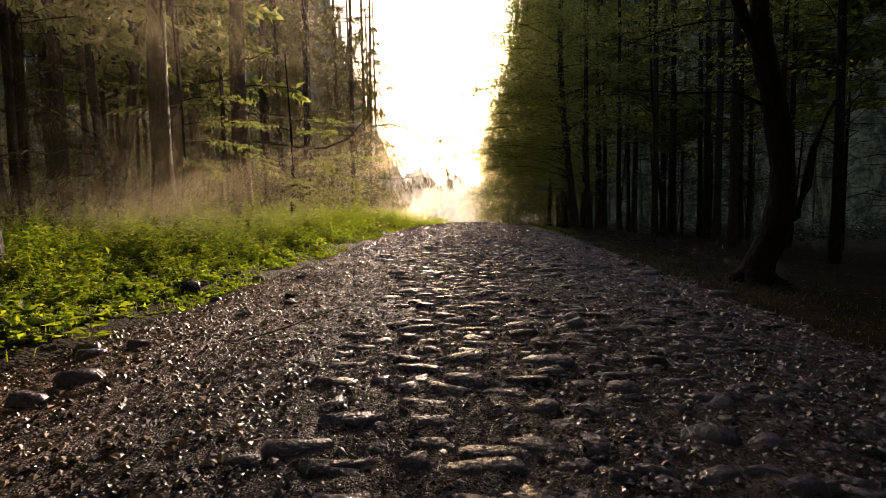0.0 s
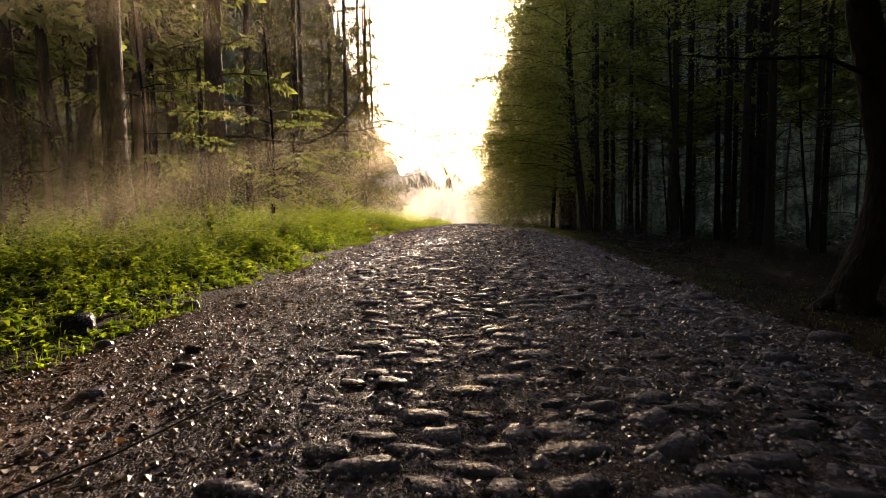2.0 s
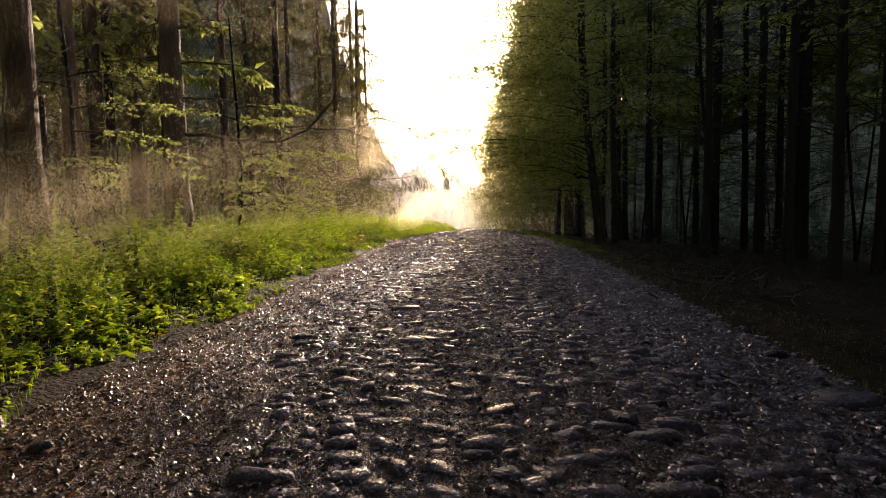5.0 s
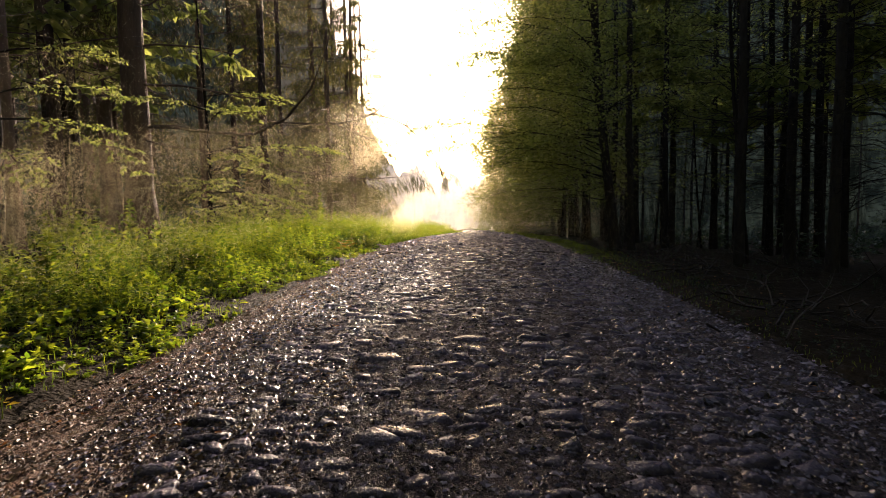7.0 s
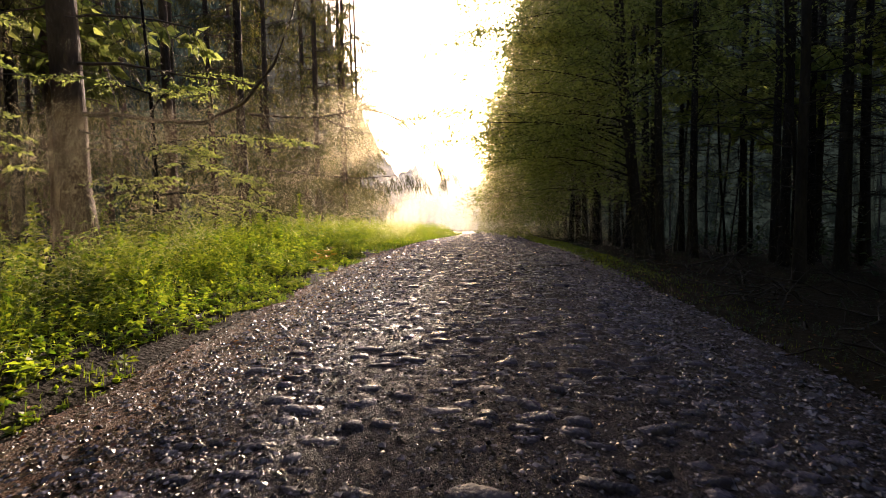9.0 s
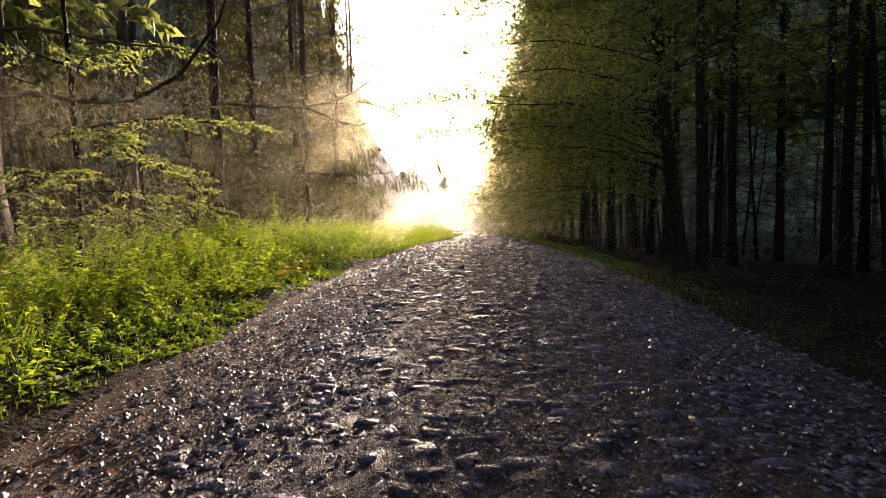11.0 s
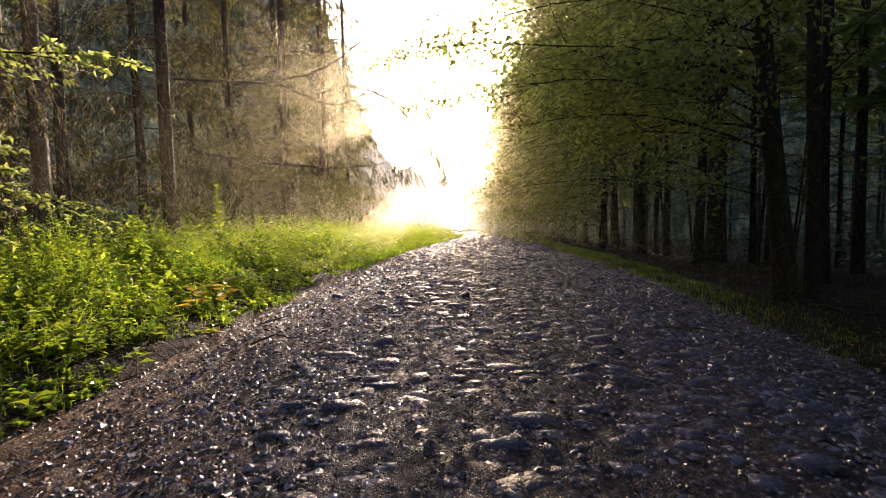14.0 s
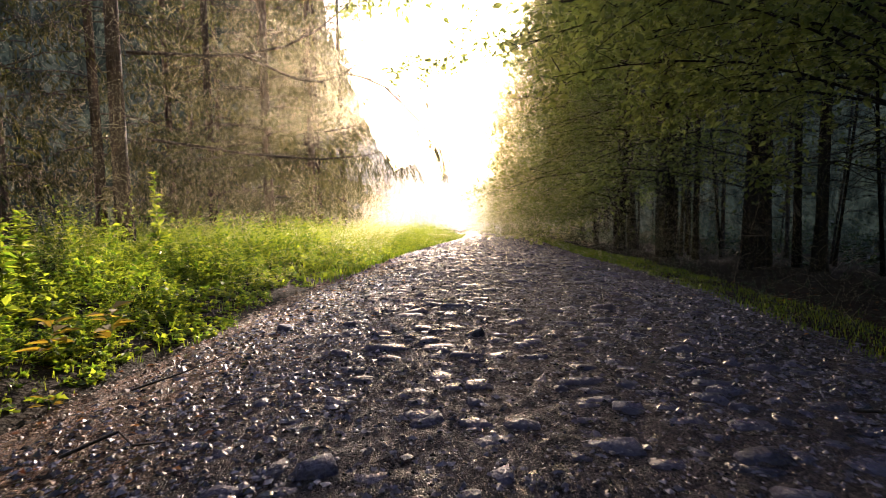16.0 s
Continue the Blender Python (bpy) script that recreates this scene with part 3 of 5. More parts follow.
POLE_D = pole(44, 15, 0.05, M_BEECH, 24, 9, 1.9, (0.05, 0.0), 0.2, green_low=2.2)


POLE_E = pole(45, 17, 0.1, M_BEECH, 26, 22, 3.2, (-0.02, 0.0), 0.1, 1.6, 22, "edge beech with fine bare lower limbs and a leafy roof", "leaf", 3.9)


def scatter(rng, boxes, gap, taken):
    spots = []
    for (x0, x1, y0, y1, count) in boxes:
        for _ in range(count):
            for _ in range(12):
                y = rng.uniform(y0, y1)
                x = rng.uniform(x0, x1) + float(bend(y))
                if all((x - a) ** 2 + (y - b) ** 2 > gap ** 2 for a, b in taken):
                    taken.append((x, y))
                    spots.append((x, y, rng.uniform(0, 6.28), rng.uniform(0.85, 1.15)))
                    break
    return spots


rng_t = np.random.default_rng(5)
RIGHT = [(9.15, 20.8), (11.4, 28.0), (8.75, 27.6), (8.1, 24.2), (11.5, 26.7), (7.4, 22.4), (8.65, 22.2), (9.1, 21.0), (6.6, 30.0), (7.4, 18.2)]
taken = list(RIGHT) + [(3.75, 20.8), (5.3, 25.8), (4.6, 28), (3.3, 6.9), (4.3, 33), (4.4, 37), (4.2, 41)]
spots = [(x, y, rng_t.uniform(0, 6.28), rng_t.uniform(0.9, 1.1)) for x, y in RIGHT]
spots += scatter(rng_t, [(6.2, 15, 8, 24, 14), (5.4, 13, 24, 46, 24), (13, 28, 10, 50, 14), (6.5, 16, 46, 80, 10), (6, 20, -4, 8, 6)], 1.3, taken)
# copies beside and behind the start are unseen, added to shade the road
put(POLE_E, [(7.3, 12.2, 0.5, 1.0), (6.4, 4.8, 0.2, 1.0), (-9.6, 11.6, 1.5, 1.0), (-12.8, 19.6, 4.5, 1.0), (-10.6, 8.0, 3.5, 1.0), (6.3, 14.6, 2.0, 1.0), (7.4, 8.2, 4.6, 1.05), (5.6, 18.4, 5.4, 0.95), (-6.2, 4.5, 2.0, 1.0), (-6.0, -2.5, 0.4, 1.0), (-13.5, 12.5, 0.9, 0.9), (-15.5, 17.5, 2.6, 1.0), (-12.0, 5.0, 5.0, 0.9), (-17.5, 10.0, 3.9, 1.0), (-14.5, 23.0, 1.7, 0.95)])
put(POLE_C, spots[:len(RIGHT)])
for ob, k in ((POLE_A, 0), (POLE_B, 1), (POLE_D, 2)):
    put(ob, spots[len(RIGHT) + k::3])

# left-hand wood: placed trunks
LABEL_L = "tall bare-stemmed conifer with dark scaly bark"
SPRUCE_TRUNK = pole(51, 22, 0.245, M_BARK, 8, 8, 2.6, (0.0, 0.0), 0.0, 2.2, 22, LABEL_L, "needle", 4.6)
put(SPRUCE_TRUNK, [(-7.25, 13.2, 0.4, 1.0), (-10.2, 19.4, 3.3, 0.9), (-11.8, 16.0, 1.1, 0.9), (-11.6, 23.6, 4.0, 1.0)])
SLIM = pole(52, 20, 0.12, M_BARK, 12, 7, 2.4, (0.01, 0.0), 0.05, 1.6, 22, "slim conifer with thin bare lower limbs", "needle", 4.2)
put(SLIM, [(-9.8, 26.4, 0.2, 1.1)])


def limb_tree():
    """The conifer whose long dead limbs sag towards the road and curl up at the ends."""
    rng = np.random.default_rng(61)
    wood, limb, crown = Geo(), Geo(), Geo()
    line = stem(wood, (0, 0, 0), 22, 0.3, rng, (0.012, 0), 0.0, flare=0.5)
    sweep = np.array([(0.2, 0, 2.55), (1.0, -0.2, 2.5), (2.0, -0.5, 2.3), (3.0, -0.9, 2.2), (3.8, -1.2, 2.45), (4.4, -1.4, 3.0), (4.75, -1.5, 3.7), (4.9, -1.5, 4.3)])
    tube(limb, sweep, np.linspace(0.05, 0.008, 8), 7, 0.1, rng)
    for s in np.linspace(1.2, 6.6, 9):
        j = int(s)
        q = sweep[j] + (sweep[j + 1] - sweep[j]) * (s - j)
        spray(limb, crown, q, (rng.uniform(0.2, 0.8), rng.normal(0, 0.6), -0.25), rng.uniform(0.6, 1.3), 0.008, rng, 0.0, 0.3, 7, 14, 0.05, kind="needle", wander=0.15)
    for z, dx, ln, r in ((3.5, (1, -0.1, -0.06), 4.2, 0.035), (2.35, (1, -0.35, -0.12), 2.4, 0.022), (4.3, (1, 0.1, -0.05), 3.2, 0.03), (1.9, (1, -0.2, -0.02), 1.6, 0.015), (3.2, (-1, -0.6, 0.1), 2.2, 0.02), (5.2, (1, -0.4, 0.0), 3.4, 0.03), (2.9, (0.2, 1, 0.0), 2.2, 0.02)):
        spray(limb, crown, at_height(line, z), dx, ln, r, rng, 0.02, 0.1, 14, 12, 0.05, kind="needle", wander=0.12)
    for z in np.arange(4.6, 8.0, 0.8):
        a = rng.uniform(1.2, 5.0)
        spray(limb, crown, at_height(line, z), (math.cos(a), math.sin(a), 0.0), rng.uniform(2.2, 3.6), 0.024, rng, 0.02, 0.14, 16, 14, 0.14, 0.2, 0.2, kind="needle")
    dead_limbs(limb, line, rng, 9, 1.2, 6.0, 2.0, 0.014, -0.05)
    ob = tree_object("pine_tree", wood, limb, crown, M_BARK, M_NEEDLE, "dark conifer with long sagging dead limbs curled up at the tips", "tree", "thin needled twigs")
    ob.matrix_world = place(-7.6, 18.6)


limb_tree()


def forked_tree():
    """Two dark stems from one foot, one leaning."""
    rng = np.random.default_rng(62)
    wood, limb, crown = Geo(), Geo(), Geo()
    a = [(0, 0, -0.2), (0.02, 0, 0.3), (0.1, 0, 1.0), (0.25, 0, 1.8), (0.55, 0, 2.8), (0.75, 0, 4.0), (0.8, 0, 6.0), (0.9, 0.1, 10)]
    b = [(-0.05, 0, 0.3), (-0.1, 0.05, 0.9), (-0.2, 0.05, 1.7), (-0.42, 0.1, 2.6), (-0.55, 0.1, 3.6), (-0.6, 0.1, 5.5), (-0.5, 0.2, 9)]
    tube(wood, a, [0.3, 0.22, 0.18, 0.17, 0.15, 0.13, 0.11, 0.05], 10, 0.08, rng)
    tube(wood, b, [0.17, 0.15, 0.14, 0.13, 0.12, 0.1, 0.05], 10, 0.08, rng)
    for q, d, ln in (((0.2, 0, 1.6), (-0.8, -0.5, -0.2), 1.8), ((0.5, 0, 2.6), (0.7, -0.3, 0.4), 1.8), ((-0.4, 0, 2.5), (-0.7, -0.2, 0.5), 1.8), ((0.75, 0, 4), (0.4, -0.7, 0.2), 2.0)):
        spray(limb, crown, q, d, ln, 0.022, rng, 0.1, 0.15, 8, 9, 0.07, wander=0.2)
    for z in (3.6, 4.2, 4.8, 5.4, 6.2):
        for _ in range(2):
            an = rng.uniform(0, 6.28)
            spray(limb, crown, (0.75 if z > 4.5 else -0.55, 0.1, z), (math.cos(an), math.sin(an), 0.2), 2.4, 0.02, rng, 0.1, 0.3, 10, 22, 0.08)
    ob = tree_object("beech_tree", wood, limb, crown, M_BEECH, M_LEAF, "forked dark beech with two leaning stems", "tree", "sparse leafy crown")
    ob.matrix_world = place(-10.0, 15.6)


forked_tree()


def sapling(x, y, seed, limbs, label):
    """A young beech; its leafy boughs are given by start height, way, length and leaves a twig."""
    rng = np.random.default_rng(seed)
    wood, limb, crown = Geo(), Geo(), Geo()
    line = stem(wood, (0, 0, 0), 5.5, 0.055, rng, (0.02, 0), 0.1, 8, 12, 0.4)
    for z, way, ln, rise, droop, per in limbs:
        spray(limb, crown, at_height(line, z), way, ln, 0.02, rng, rise, droop, 20, per, 0.062, 0.2, 0.36)
    ob = tree_object("beech_sapling", wood, limb, crown, M_BEECH, M_LEAF, label, "sapling", "fresh green leaves")
    ob.matrix_world = place(x, y)


sapling(-7.6, 14.6, 71, [(2.2, (1, -0.28, 0.05), 2.8, 0.05, 0.42, 30), (2.6, (1, -0.1, 0.1), 2.2, 0.1, 0.3, 20), (1.7, (0.8, -0.6, 0.0), 1.8, 0.1, 0.4, 20), (3.2, (0.6, 0.5, 0.2), 1.8, 0.1, 0.3, 14), (3.6, (-0.6, 0.6, 0.2), 1.8, 0.1, 0.3, 14), (3.0, (-0.8, -0.4, 0.1), 1.6, 0.1, 0.3, 14)], "young beech with a drooping dew-wet leafy bough")
sapling(-5.9, 18.2, 72, [(2.1, (1, -0.2, 0.1), 3.0, 0.02, 0.16, 32), (1.7, (1, -0.5, 0.1), 2.7, 0.1, 0.4, 30), (1.2, (1, 0.1, 0.1), 2.2, 0.1, 0.4, 28), (2.7, (0.7, -0.7, 0.2), 2.4, 0.1, 0.3, 26), (1.4, (0.4, -1, 0.1), 2.4, 0.1, 0.35, 28), (3.3, (0.6, 0.6, 0.2), 2.0, 0.1, 0.3, 18), (0.9, (0.9, -0.3, 0.2), 2.0, 0.1, 0.4, 28), (3.0, (-0.6, -0.6, 0.2), 1.8, 0.1, 0.3, 16), (1.9, (0.9, -0.8, 0.1), 2.4, 0.1, 0.3, 28), (0.7, (0.5, -0.9, 0.2), 1.9, 0.1, 0.4, 26)], "young yellow-green beech spreading flat leafy boughs")

# spruces whose sagging boughs border the light, and the wood behind
SPRUCE_A = spruce(81, 21, 0.16, 0.9, 60, 3.4, 15, 5, size=0.19)
SPRUCE_B = spruce(82, 19, 0.14, 1.3, 44, 3.3, 14, 8, size=0.19, label="spruce with bare lower limbs and hanging twigs")
SPRUCE_C = spruce(83, 20, 0.15, 0.8, 58, 3.4, 9, 4, twigs=11, size=0.32, label="dim spruce deep in the wood with sagging needled boughs")
put(SPRUCE_A, [(-7.4, 35.0, 0.3, 1.0), (-8.7, 46.0, 2.0, 1.1), (-9.8, 41.5, 2.7, 1.1), (-11.0, 38.5, 1.2, 1.1)])
put(SPRUCE_B, [(-10.4, 30.6, 0.9, 1.0), (-9.0, 53.0, 0.4, 1.1), (-12.5, 25.5, 2.2, 0.9)])
put(SPRUCE_C, [(-12.4, 68.0, 2.4, 1.3), (-13.4, 40.0, 2.2, 1.1), (-14.8, 59.0, 1.0, 1.3), (-17.5, 50.0, 0.2, 1.2), (-11.6, 54.0, 4.2, 1.25), (-14.2, 46.5, 5.2, 1.2), (-15.5, 21.0, 4.4, 0.95), (-19.0, 29.0, 0.8, 1.1), (-16.0, 34.0, 3.6, 1.1), (-23.0, 38.0, 5.0, 1.2), (-18.0, 16.0, 1.8, 0.9), (-14.0, 29.5, 5.2, 1.0), (-21.0, 22.5, 3.1, 1.0), (-26.0, 30.0, 1.3, 1.2), (-28.0, 20.0, 0.3, 1.1)])
taken_l = [(-7.25, 13.2), (-9.1, 17.4), (-10.2, 19.4), (-11.8, 16), (-7.6, 18.6), (-10, 15.6), (-6.6, 35), (-7.6, 29), (-8.6, 39), (-7.4, 17)]
spots_l = [(-7.95, 15.3, 0.7, 0.72), (-9.3, 21.2, 2.0, 0.8), (-8.9, 24.6, 4.1, 0.7)]
spots_l += scatter(rng_t, [(-22, -11.5, 13, 34, 14), (-14, -9.5, 3, 10, 4), (-34, -18, 10, 50, 14)], 1.3, taken_l)
for k, s in enumerate(spots_l):
    src = SLIM if k % 2 else SPRUCE_TRUNK
    c = copy_thing(src, Matrix.Translation((s[0], s[1], float(height(s[0], s[1])))) @ Matrix.Rotation(s[2], 4, "Z"))
    c.scale = (s[3], s[3], s[3])


def needled(limb, crown, pts, r0, r1, rng, start, count, length, per=14, size=0.075, bare=0.0):
    """A spruce bough along points: a thin limb with drooping needled side twigs from start on."""
    pts = np.asarray(pts, float)
    n = len(pts)
    tube(limb, pts, np.linspace(r0, r1, n), 6, 0.1, rng)
    for s in np.linspace(start, n - 1.02, count):
        j = int(s)
        way = pts[j + 1] - pts[j]
        q = pts[j] + way * (s - j)
        d = unit(way) * 0.6 + np.array([rng.normal(0, 0.35), rng.normal(0, 0.6), -0.75 + rng.normal(0, 0.25)])
        spray(limb, crown, q, d, length * rng.uniform(0.5, 1.2), 0.007, rng, 0, 0.25, 6, 0 if rng.random() < bare else per, size, 0.15, 0.42, kind="needle", wander=0.14)


def hanging_bough():
    """The spruce whose long bare bough hangs a needled tip over the road, far ahead."""
    rng = np.random.default_rng(91)
    wood, limb, crown = Geo(), Geo(), Geo()
    line = stem(wood, (0, 0, 0), 18, 0.16, rng, (0.01, 0), 0.0, flare=0.4)
    needled(limb, crown, [(0.1, 0, 6.3), (1.2, 0, 6.5), (2.2, 0, 6.25), (3.1, -0.3, 5.8), (3.8, -0.4, 5.1), (4.4, -0.4, 4.45), (4.85, -0.4, 3.85), (5.2, -0.4, 3.3), (5.3, -0.4, 2.8)], 0.06, 0.016, rng, 4.7, 24, 0.85, 15, 0.085)
    needled(limb, crown, [(4.85, -0.4, 3.85), (5.2, -0.4, 3.5), (5.6, -0.4, 3.25), (6.05, -0.4, 3.2)], 0.018, 0.008, rng, 0.6, 10, 0.5, 13, 0.08)
    needled(limb, crown, [(2.2, 0, 6.25), (3.2, 0.5, 6.1), (4.26, 0.8, 5.75), (5.2, 1.0, 5.2)], 0.03, 0.008, rng, 0.8, 16, 0.45, 16, 0.08, 0.3)
    needled(limb, crown, [(0.1, 0, 4.2), (0.9, -0.5, 4.15), (1.7, -0.9, 4.2), (2.3, -1.1, 4.35)], 0.035, 0.008, rng, 0.6, 20, 0.7, 20, 0.085)
    for i in range(26):
        z = 1.5 + i * 0.45
        a = rng.uniform(0, 6.28)
        spray(limb, crown, at_height(line, z), (math.cos(a), math.sin(a), -0.05), rng.uniform(1.6, 2.6) * (1.1 - z / 22), 0.022, rng, 0, 0.2, 12, 24, 0.14, kind="needle")
    ob = tree_object("spruce_tree", wood, limb, crown, M_BARK, M_NEEDLE, "spruce with one long bough hanging over the road", "tree", "grey-green needled crown")
    ob.matrix_world = place(-6.9, 38.5)


def curled_limbs():
    """The spruce whose two bare lower limbs swing out towards the light and curl upwards."""
    rng = np.random.default_rng(92)
    wood, limb, crown = Geo(), Geo(), Geo()
    line = stem(wood, (0, 0, 0), 19, 0.17, rng, (0.01, 0), 0.0, flare=0.4)
    needled(limb, crown, [(0.1, 0.3, 4.1), (0.95, 0, 3.98), (1.85, 0, 3.89), (2.65, 0, 3.88), (3.55, 0, 4.02), (4.2, 0, 4.29), (4.8, 0, 4.71), (5.26, 0, 5.17), (5.47, 0, 5.47)], 0.045, 0.006, rng, 1.2, 34, 0.6, 9, 0.06, 0.5)
    needled(limb, crown, [(2.75, 0, 3.86), (3.3, 0, 3.59), (3.82, 0, 3.36), (4.28, 0, 3.3), (4.74, 0, 3.42), (5.1, 0, 3.68), (5.36, 0, 4.05)], 0.034, 0.006, rng, 0.6, 26, 0.55, 9, 0.06, 0.5)
    needled(limb, crown, [(0.1, 1.0, 2.35), (1.8, 2.4, 2.1), (3.4, 3.0, 1.98), (4.6, 3.0, 2.05), (5.4, 3.0, 2.22)], 0.04, 0.007, rng, 0.8, 34, 0.75, 18, 0.08)
    for i in range(18):
        z = 4.6 + i * 0.5
        a = rng.uniform(1.2, 5.4)
        spray(limb, crown, at_height(line, z), (math.cos(a), math.sin(a), -0.05), rng.uniform(1.6, 2.6) * (1.1 - z / 22), 0.022, rng, 0, 0.2, 12, 18, 0.14, kind="needle")
    ob = tree_object("spruce_tree", wood, limb, crown, M_BARK, M_NEEDLE, "spruce with two bare lower limbs curling up at the tips", "tree", "grey-green needled crown")
    ob.matrix_world = place(-8.1, 28.0, 0.0, 1.045)


hanging_bough()
curled_limbs()


def overhead():
    """A beech rooted beside the road whose leafy boughs hang high over it."""
    rng = np.random.default_rng(95)
    wood, limb, crown = Geo(), Geo(), Geo()
    line = stem(wood, (0, 0, 0), 16, 0.16, rng, (0.0, 0.0), 0.0)
    for z, way, ln in ((5.2, (1, -0.15, 0.02), 4.6), (5.8, (1, 0.25, 0.05), 4.4), (6.6, (1, -0.5, 0.1), 4.6), (5.6, (0.8, 0.7, 0.0), 4.0), (7.4, (1, 0, 0.1), 4.2), (6.2, (0.3, -1, 0.1), 3.2), (6.9, (-0.5, 0.8, 0.1), 3.0), (7.6, (-0.8, -0.4, 0.1), 3.0)):
        spray(limb, crown, at_height(line, z), way, ln, 0.03, rng, 0.08, 0.16, 16, 26, 0.12, 0.4)
    return tree_object("beech_tree", wood, limb, crown, M_BEECH, M_LEAF, "beech stretching sparse leafy boughs high over the road", "tree", "sparse sunlit leaves")


OVER = overhead()
put(OVER, [(5.4, 34.0, 3.1, 1.0), (6.2, 29.6, 3.3, 1.0)])

# distance: the closed wood all round, open only where the road lets the sun in


def wall_of_woods(name, a0, a1, n, radius, tall, mat, label, seed, sink=None):
    g = Geo()
    rng = np.random.default_rng(seed)
    az = np.radians(np.linspace(a0, a1, n))
    rad = radius + rng.normal(0, 2.0, n)
    rows = 9
    top = tall + 2.5 * np.sin(az * 9) + rng.normal(0, 1.6, n)
    if sink:
        top = np.interp(np.degrees(az), sink[0], sink[1]) * (1 + rng.normal(0, 0.06, n))
    v = np.zeros((rows, n, 3))
    for i in range(rows):
        s = i / (rows - 1)
        rr = rad + rng.normal(0, 0.9, n) * (s > 0)
        v[i, :, 0], v[i, :, 1] = rr * np.sin(az), 15 + rr * np.cos(az)
        v[i, :, 2] = -6 + s * (top + 6)
    i = (np.arange(rows - 1)[:, None] * n + np.arange(n - 1)[None]).ravel()
    g.add(v.reshape(-1, 3), np.concatenate([np.stack([i, i + 1, i + n + 1], -1), np.stack([i, i + n + 1, i + n], -1)]))
    thing(name, g.mesh(name, mat, True), label, "woods", kind="structure")


wall_of_woods("backdrop", 7.5, 70, 60, 75, 34, M_HAZY_GLOW, "dense dark green wood closing the distance", 17)
# unseen wall behind the start, its height raised to block sky light
wall_of_woods("backdrop_behind", 70, 250, 90, 64, 44, M_WOODS, "dense dark green wood closing the distance", 19)
wall_of_woods("backdrop_left", 250, 338, 90, 75, 46, M_HAZY_GLOW, "dense dark green wood closing the distance", 21)
wall_of_woods("backdrop_mist", 336, 371, 110, 115, 62, M_MIST_GLOW, "misty wood in the distance, warm haze glow painted in towards the sun", 18, ((336, 343, 347, 350, 352, 354, 356, 358, 360, 363, 366, 371), (60, 52, 30, 14, 7, 9, 5.5, 7, 5, 7, 6, 12)))

# ---- verge plants ----


def stand(geo, x, y, tall, per, size, rng, lean=0.25, wide=0.55, pairs=True):
    """Upright leafy herbs: a thin stem with leaves up its length."""
    z = height(x, y)
    n = len(x)
    a = rng.uniform(0, 6.28, n)
    off = np.stack([np.cos(a) * lean * tall, np.sin(a) * lean * tall, tall], -1)
    foot = np.stack([x, y, z - 0.02], -1)
    w = 0.004
    sv = np.stack([foot - [w, 0, 0], foot + [w, 0, 0], foot + off], 1).reshape(-1, 3)
    k = np.arange(n)[:, None] * 3
    geo.add(sv, k + [[0, 1, 2]])
    s = rng.uniform(0.15, 1.0, (n, per))
    base = foot[:, None] + off[:, None] * s[..., None] + np.array([0, 0, 0.0])
    d = rng.normal(0, 1, (n, per, 3)) * [1, 1, 0.35] + [0, 0, 0.1]
    leaves(geo, base.reshape(-1, 3), d.reshape(-1, 3), np.repeat(size, per) * (1.15 - 0.5 * s.ravel()), rng, 0.75, wide)


def blades(geo, x, y, tall, rng, w=0.006):
    """Bent grass blades, three faces each."""
    n = len(x)
    z = height(x, y)
    a, b = rng.uniform(0, 6.28, n), rng.uniform(0.15, 0.8, n)
    d = np.stack([np.cos(a), np.sin(a), np.zeros(n)], -1)
    side = np.stack([-np.sin(a), np.cos(a), np.zeros(n)], -1) * w
    foot = np.stack([x, y, z - 0.02], -1)
    mid = foot + d * (tall * b * 0.3)[:, None] + np.array([0, 0, 1.0]) * (tall * 0.65)[:, None]
    tip = foot + d * (tall * b)[:, None] + np.array([0, 0, 1.0]) * (tall * (1.05 - b * 0.35))[:, None]
    v = np.stack([foot - side, foot + side, mid - side * 0.8, mid + side * 0.8, tip], 1).reshape(-1, 3)
    k = np.arange(n)[:, None] * 5
    geo.add(v, np.concatenate([k + [[0, 1, 3]], k + [[0, 3, 2]], k + [[2, 3, 4]]]))


def clumped(rng, n, x0, x1, y0, y1, cell=1.6, low=0.15):
    """Uneven scatter: dense tufts and thin gaps."""
    x, y = rng.uniform(x0, x1, n * 3), rng.uniform(y0, y1, n * 3)
    d = 0.5 + 0.5 * np.sin(x * 6.28 / cell + 1.3 * np.sin(y * 1.9)) * np.sin(y * 6.28 / (cell * 1.3) + 2 * np.sin(x * 1.3))
    keep = rng.random(n * 3) < low + (1 - low) * d
    x, y = x[keep][:n], y[keep][:n]
    return x + bend(y), y


def mounds(x, y):
    """Slow swell of plant height along the verge."""
    return 0.72 + 0.3 * np.sin(x * 1.9 + 0.8 * y) * np.sin(y * 1.25 + 0.5 * x + 0.7) + 0.25 * np.sin(y * 2.7 + x * 3.1)


def verge_edge(y):
    return -2.75 + 0.16 * np.sin(y * 1.3) + 0.1 * np.sin(y * 3.7 + 1)


